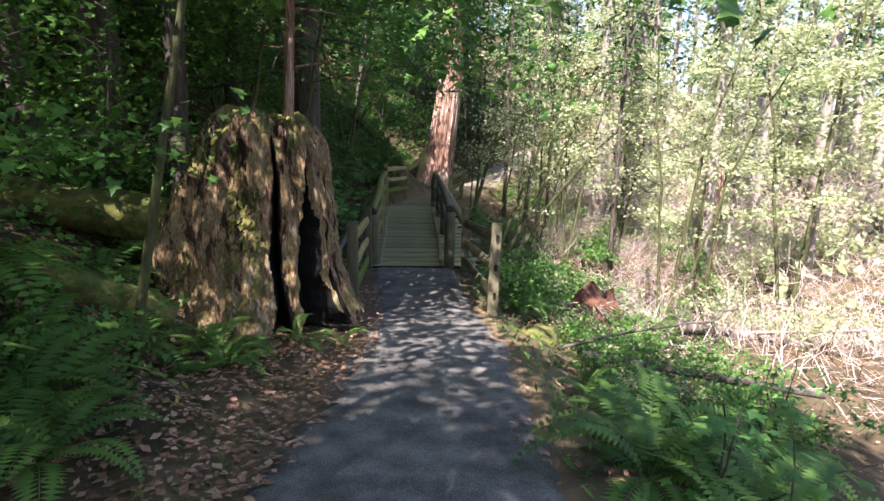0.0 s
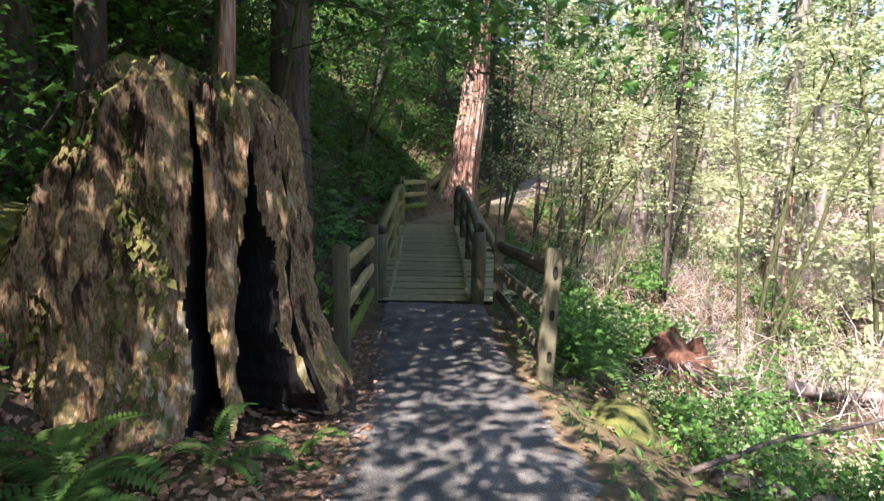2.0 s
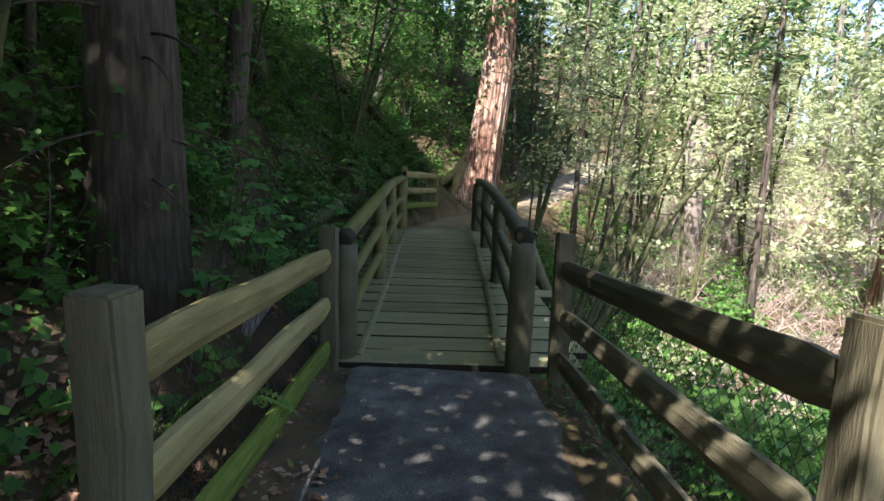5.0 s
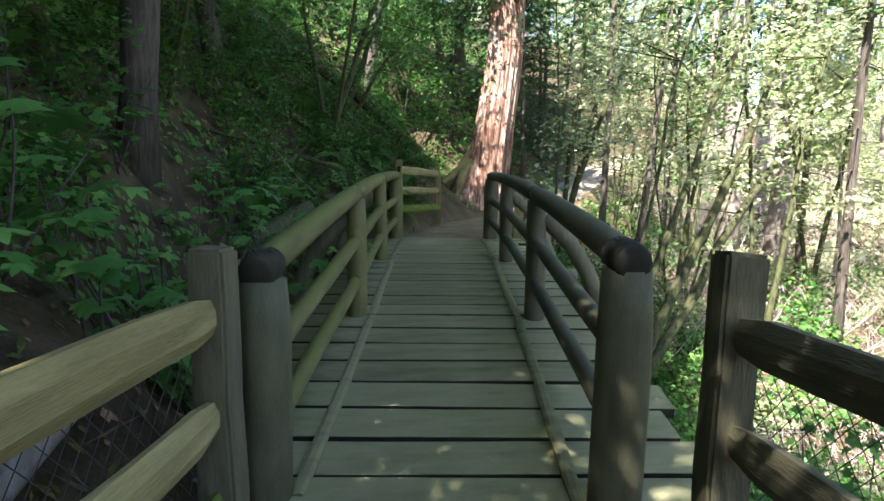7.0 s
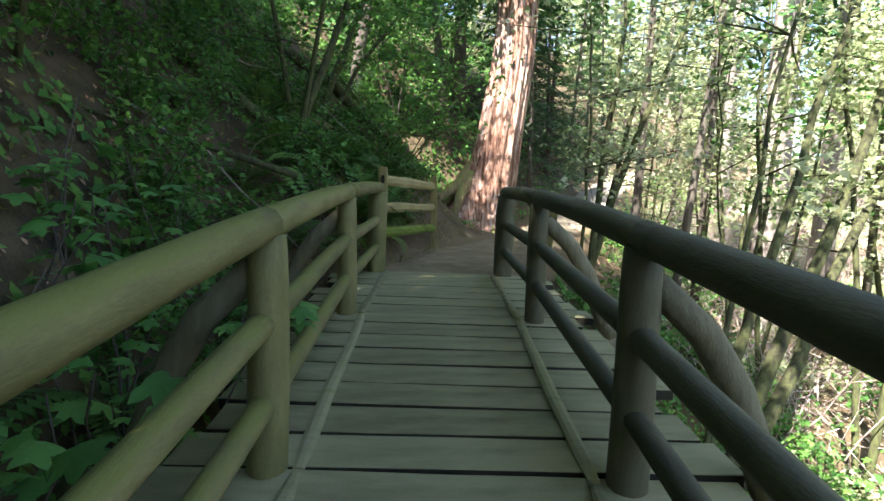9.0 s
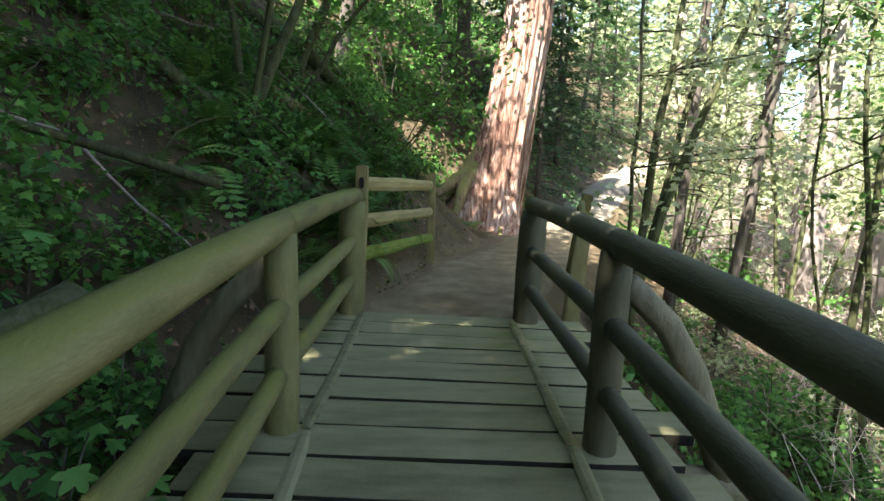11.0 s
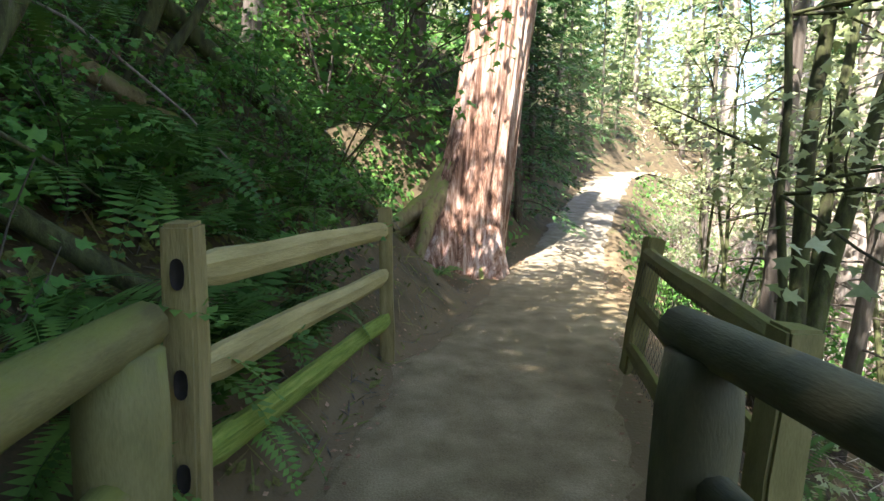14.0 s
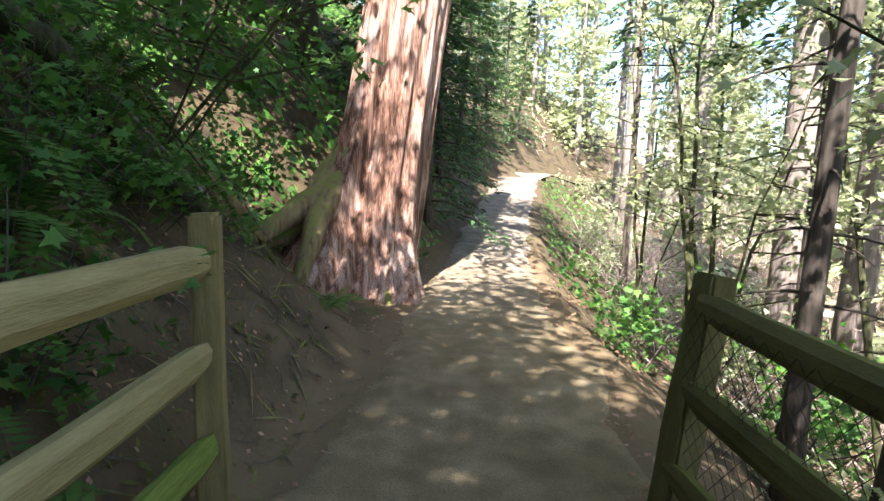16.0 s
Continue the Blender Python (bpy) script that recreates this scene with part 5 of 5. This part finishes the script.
for k, (x, y) in enumerate(spots(0.9, 3.2, 5.8, 17, 40, 0.4, 16, lambda x, y: not (x > 1.7 and y < 9.3))):
    copy_thing(shr[k % 3], pose(*on(x, y, -0.03), 0, 0, 77 * k))
for k, (x, y) in enumerate(spots(2.2, 13, 3, 30, 70, 0.85, 17, lambda x, y: not (x < 4.2 and y < 9.6))):
    copy_thing(shs[k % 2], pose(*on(x, y, -0.03), 0, 0, 83 * k))
for k, (x, y) in enumerate(spots(8, 40, 8, 60, 36, 2.2, 18, lambda x, y: x - float(path_x(y)) > 2.5)):
    copy_thing(shs[k % 2], pose(*on(x, y, -0.03), 0, 0, 83 * k)).matrix_basis = pose(*on(x, y, -0.03), 0, 0, 83 * k) @ Matrix.Scale(2.2, 4)

for k, (x, y) in enumerate(spots(1.35, 3.4, 3.9, 7.4, 26, 0.36, 41, lambda x, y: abs(x - 1.28) > 0.4 or abs(y - 6.35) > 0.7)):
    copy_thing(shs[0] if k % 3 == 0 else shr[1], pose(*on(x, y, -0.03), 0, 0, 53 * k)).matrix_basis = pose(*on(x, y, -0.03), 0, 0, 53 * k) @ Matrix.Scale(0.55 + 0.25 * (k % 3) / 2, 4)
for x, y, s_, n in ((-2.2, 16.9, 0.9, 13), (-2.7, 18.6, 1.0, 13), (-3.1, 16.4, 0.95, 12), (-2.0, 20.2, 0.7, 11), (-3.0, 20.0, 0.8, 11), (-3.3, 18.0, 0.9, 12), (-2.6, 21.0, 0.6, 10), (-1.45, 21.3, 0.4, 8), (-2.35, 14.4, 0.75, 12), (-2.5, 15.0, 0.8, 12), (-2.3, 15.9, 0.75, 12), (-2.9, 14.8, 0.85, 12), (-2.15, 16.3, 0.65, 11), (-2.05, 17.7, 0.7, 12), (-2.0, 18.5, 0.7, 11), (-3.0, 15.8, 0.9, 12), (-2.4, 13.7, 0.7, 11), (-3.5, 17.0, 0.9, 12), (-3.6, 19.2, 0.8, 11)):
    fern(x, y, s_, n)

for x, y, h, n in ((-2.45, 14.0, 0.8, 26), (-2.6, 16.2, 0.8, 24), (-2.1, 9.9, 0.8, 26), (-2.3, 11.5, 0.9, 26), (-2.8, 12.2, 1.0, 26)):
    broad_shrub(x, y, h, n, s_=1.0)

# ---- ground cover: litter, twigs, dry stalks, moss tufts ----
def scatter(name, x0, x1, y0, y1, n, size, mat, label, seed, keep=lambda x, y: True, up=0.15, slim=0.6, lift=0.012, margin=0.0):
    rng = np.random.default_rng(seed)
    x, y = rng.uniform(x0, x1, n), rng.uniform(y0, y1, n)
    ok = (np.abs(x - path_x(y)) > path_half(y) + margin) & ~((y > 9.6) & (y < 16.2) & (np.abs(x - path_x(y)) < 1.25)) & keep(x, y)
    x, y = x[ok], y[ok]
    n = len(x)
    th = rng.uniform(0, 6.283, n)
    e = 0.08
    gxn, gyn = (ground_z(x + e, y) - ground_z(x - e, y)) / (2 * e), (ground_z(x, y + e) - ground_z(x, y - e)) / (2 * e)
    ax = np.stack([np.cos(th), np.sin(th), np.cos(th) * gxn + np.sin(th) * gyn + np.abs(rng.normal(0, up, n))], 1)
    nr = np.stack([-gxn + rng.normal(0, 0.25, n), -gyn + rng.normal(0, 0.25, n), np.ones(n)], 1)
    s_ = size * rng.uniform(0.5, 1.6, n)
    acc = kites(Acc(), np.stack([x, y, ground_z(x, y) + lift], 1), ax, nr, s_, s_ * slim)
    return thing(name, Matrix(), label, name.replace("_", " "), kind="stuff", data=acc.mesh(name), mat=mat)


scatter("leaf_litter", -4, 0, 0.5, 8, 14000, 0.05, M["litter"], "brown fallen leaves and bark flakes beside the path", 101, margin=-0.22, lift=0.035)
scatter("leaf_litter", -6, 1, 15, 24, 5000, 0.03, M["litter"], "brown fallen leaves and needles on the bank", 102, margin=-0.22, lift=0.035)
scatter("leaf_litter", 0.5, 9, 0, 26, 14000, 0.045, M["litter"], "dry brown leaves over the slope", 103, margin=-0.22, lift=0.035)
scatter("leaf_litter", -6, -1.2, 8, 16, 1800, 0.05, M["litter"], "brown fallen leaves in the gully", 104)
scatter("dry_stalks", 1.6, 14, 3, 26, 15000, 0.42, M["straw"], "tangled pale dry stalks and twigs", 105, lambda x, y: (x > 2.4 + 0.5 * np.sin(y * 1.7)) & ~((y < 6.5) & (x < 4.5)), up=0.45, slim=0.024, margin=1.6)
scatter("dry_stalks", 12, 40, 8, 60, 9000, 0.8, M["straw"], "tangled pale dry stalks and twigs far off", 106, up=0.9, slim=0.03, margin=2)
scatter("twigs", -5, 1.5, 0.5, 24, 1800, 0.20, M["bark"], "dark twigs lying on the ground", 107, slim=0.05, up=0.08)
scatter("twigs", -3.6, -0.3, 17.5, 23.5, 1500, 0.15, M["bark"], "dark twigs and root ends on the bare bank", 121, slim=0.07, up=0.12)
scatter("twigs", -4.2, -0.6, 16.5, 23.5, 900, 0.22, M["root"], "brown root fibres and chips on the bank", 122, slim=0.06, up=0.12)
scatter("moss_tufts", -4.5, -1.2, 17.0, 23.5, 6000, 0.07, M["moss"], "moss cushions on the bare bank", 123, lambda x, y: wave(x, y, 2.4, 0.9) > 0.1, up=0.4, slim=0.6)
scatter("moss_tufts", -6, -0.8, 0.5, 24, 9000, 0.06, M["moss"], "short moss and seedlings on the bank", 108, up=0.8, slim=0.35)
scatter("grass_tufts", 0.3, 3.0, 1.0, 9.5, 5000, 0.075, M["leaf"], "low green weeds along the path edge", 109, up=0.8, slim=0.22)
scatter("undergrowth_leaves", -8, -1.0, 7, 26, 34000, 0.085, M["leaf"], "small green leaves of plants covering the shady bank", 111, lambda x, y: wave(x, y, 1.6, 0.5) > np.where(y > 15, 0.25, -0.35), up=0.5, slim=0.65, lift=0.10, margin=0.5)
scatter("undergrowth_leaves", -8, -1.6, -1, 7, 7000, 0.08, M["leaf"], "small green leaves on the slope above the stump", 112, lambda x, y: x < -2.6, up=0.5, slim=0.65, lift=0.10, margin=1.3)
scatter("undergrowth_leaves", 0.6, 3.4, 8.5, 17.5, 9000, 0.08, M["leaf"], "low green plants on the slope below the fence", 113, up=0.5, slim=0.6, lift=0.12, margin=0.25)
scatter("undergrowth_leaves", -26, 2, 23, 52, 16000, 0.24, M["leaf"], "leafy plants covering the far hillside", 114, up=0.6, slim=0.6, lift=0.12, margin=1.2)
scatter("undergrowth_leaves", -2, 12, 24, 40, 9000, 0.13, M["leaf"], "green plants edging the climbing path", 115, up=0.6, slim=0.6, lift=0.10, margin=0.25)
for k, (x, y) in enumerate(spots(2.6, 10, 9, 22, 18, 1.2, 27)):
    copy_thing(shr[k % 3], pose(*on(x, y, -0.03), 0, 0, 91 * k)).matrix_basis = pose(*on(x, y, -0.03), 0, 0, 91 * k) @ Matrix.Scale(1.5, 4)
scatter("far_foliage", 10, 60, 15, 110, 14000, 0.5, M["leafsun"], "distant sunlit undergrowth", 110, up=1.0, slim=0.5, margin=2.5, lift=0.3)

# pebbles on the paths
rng = np.random.default_rng(120)
for y0, y1, n, mat, nm in ((0.8, 9.5, 2600, M["gravel"], "grey loose gravel bits on the path"), (16.2, 24, 1100, M["dirt"], "small stones and wood chips on the dirt path")):
    acc = Acc()
    y = rng.uniform(y0, y1, n)
    x = path_x(y) + rng.uniform(-1, 1, n) * path_half(y) * 0.98
    z = ground_z(x, y) + 0.028
    for a, b, c in zip(x, y, z):
        s_ = 0.006 + 0.010 * rng.random() ** 3
        th = rng.uniform(0, 6.28)
        q = [(a + s_ * math.cos(th + k * 1.57), b + s_ * math.sin(th + k * 1.57), c) for k in range(4)]
        acc.add(q + [(a, b, c + s_ * 0.8)], [(0, 1, 4), (1, 2, 4), (2, 3, 4), (3, 0, 4)])
    thing("loose_stones", Matrix(), nm, "stones", kind="stuff", data=acc.mesh("loose_stones"), mat=mat)
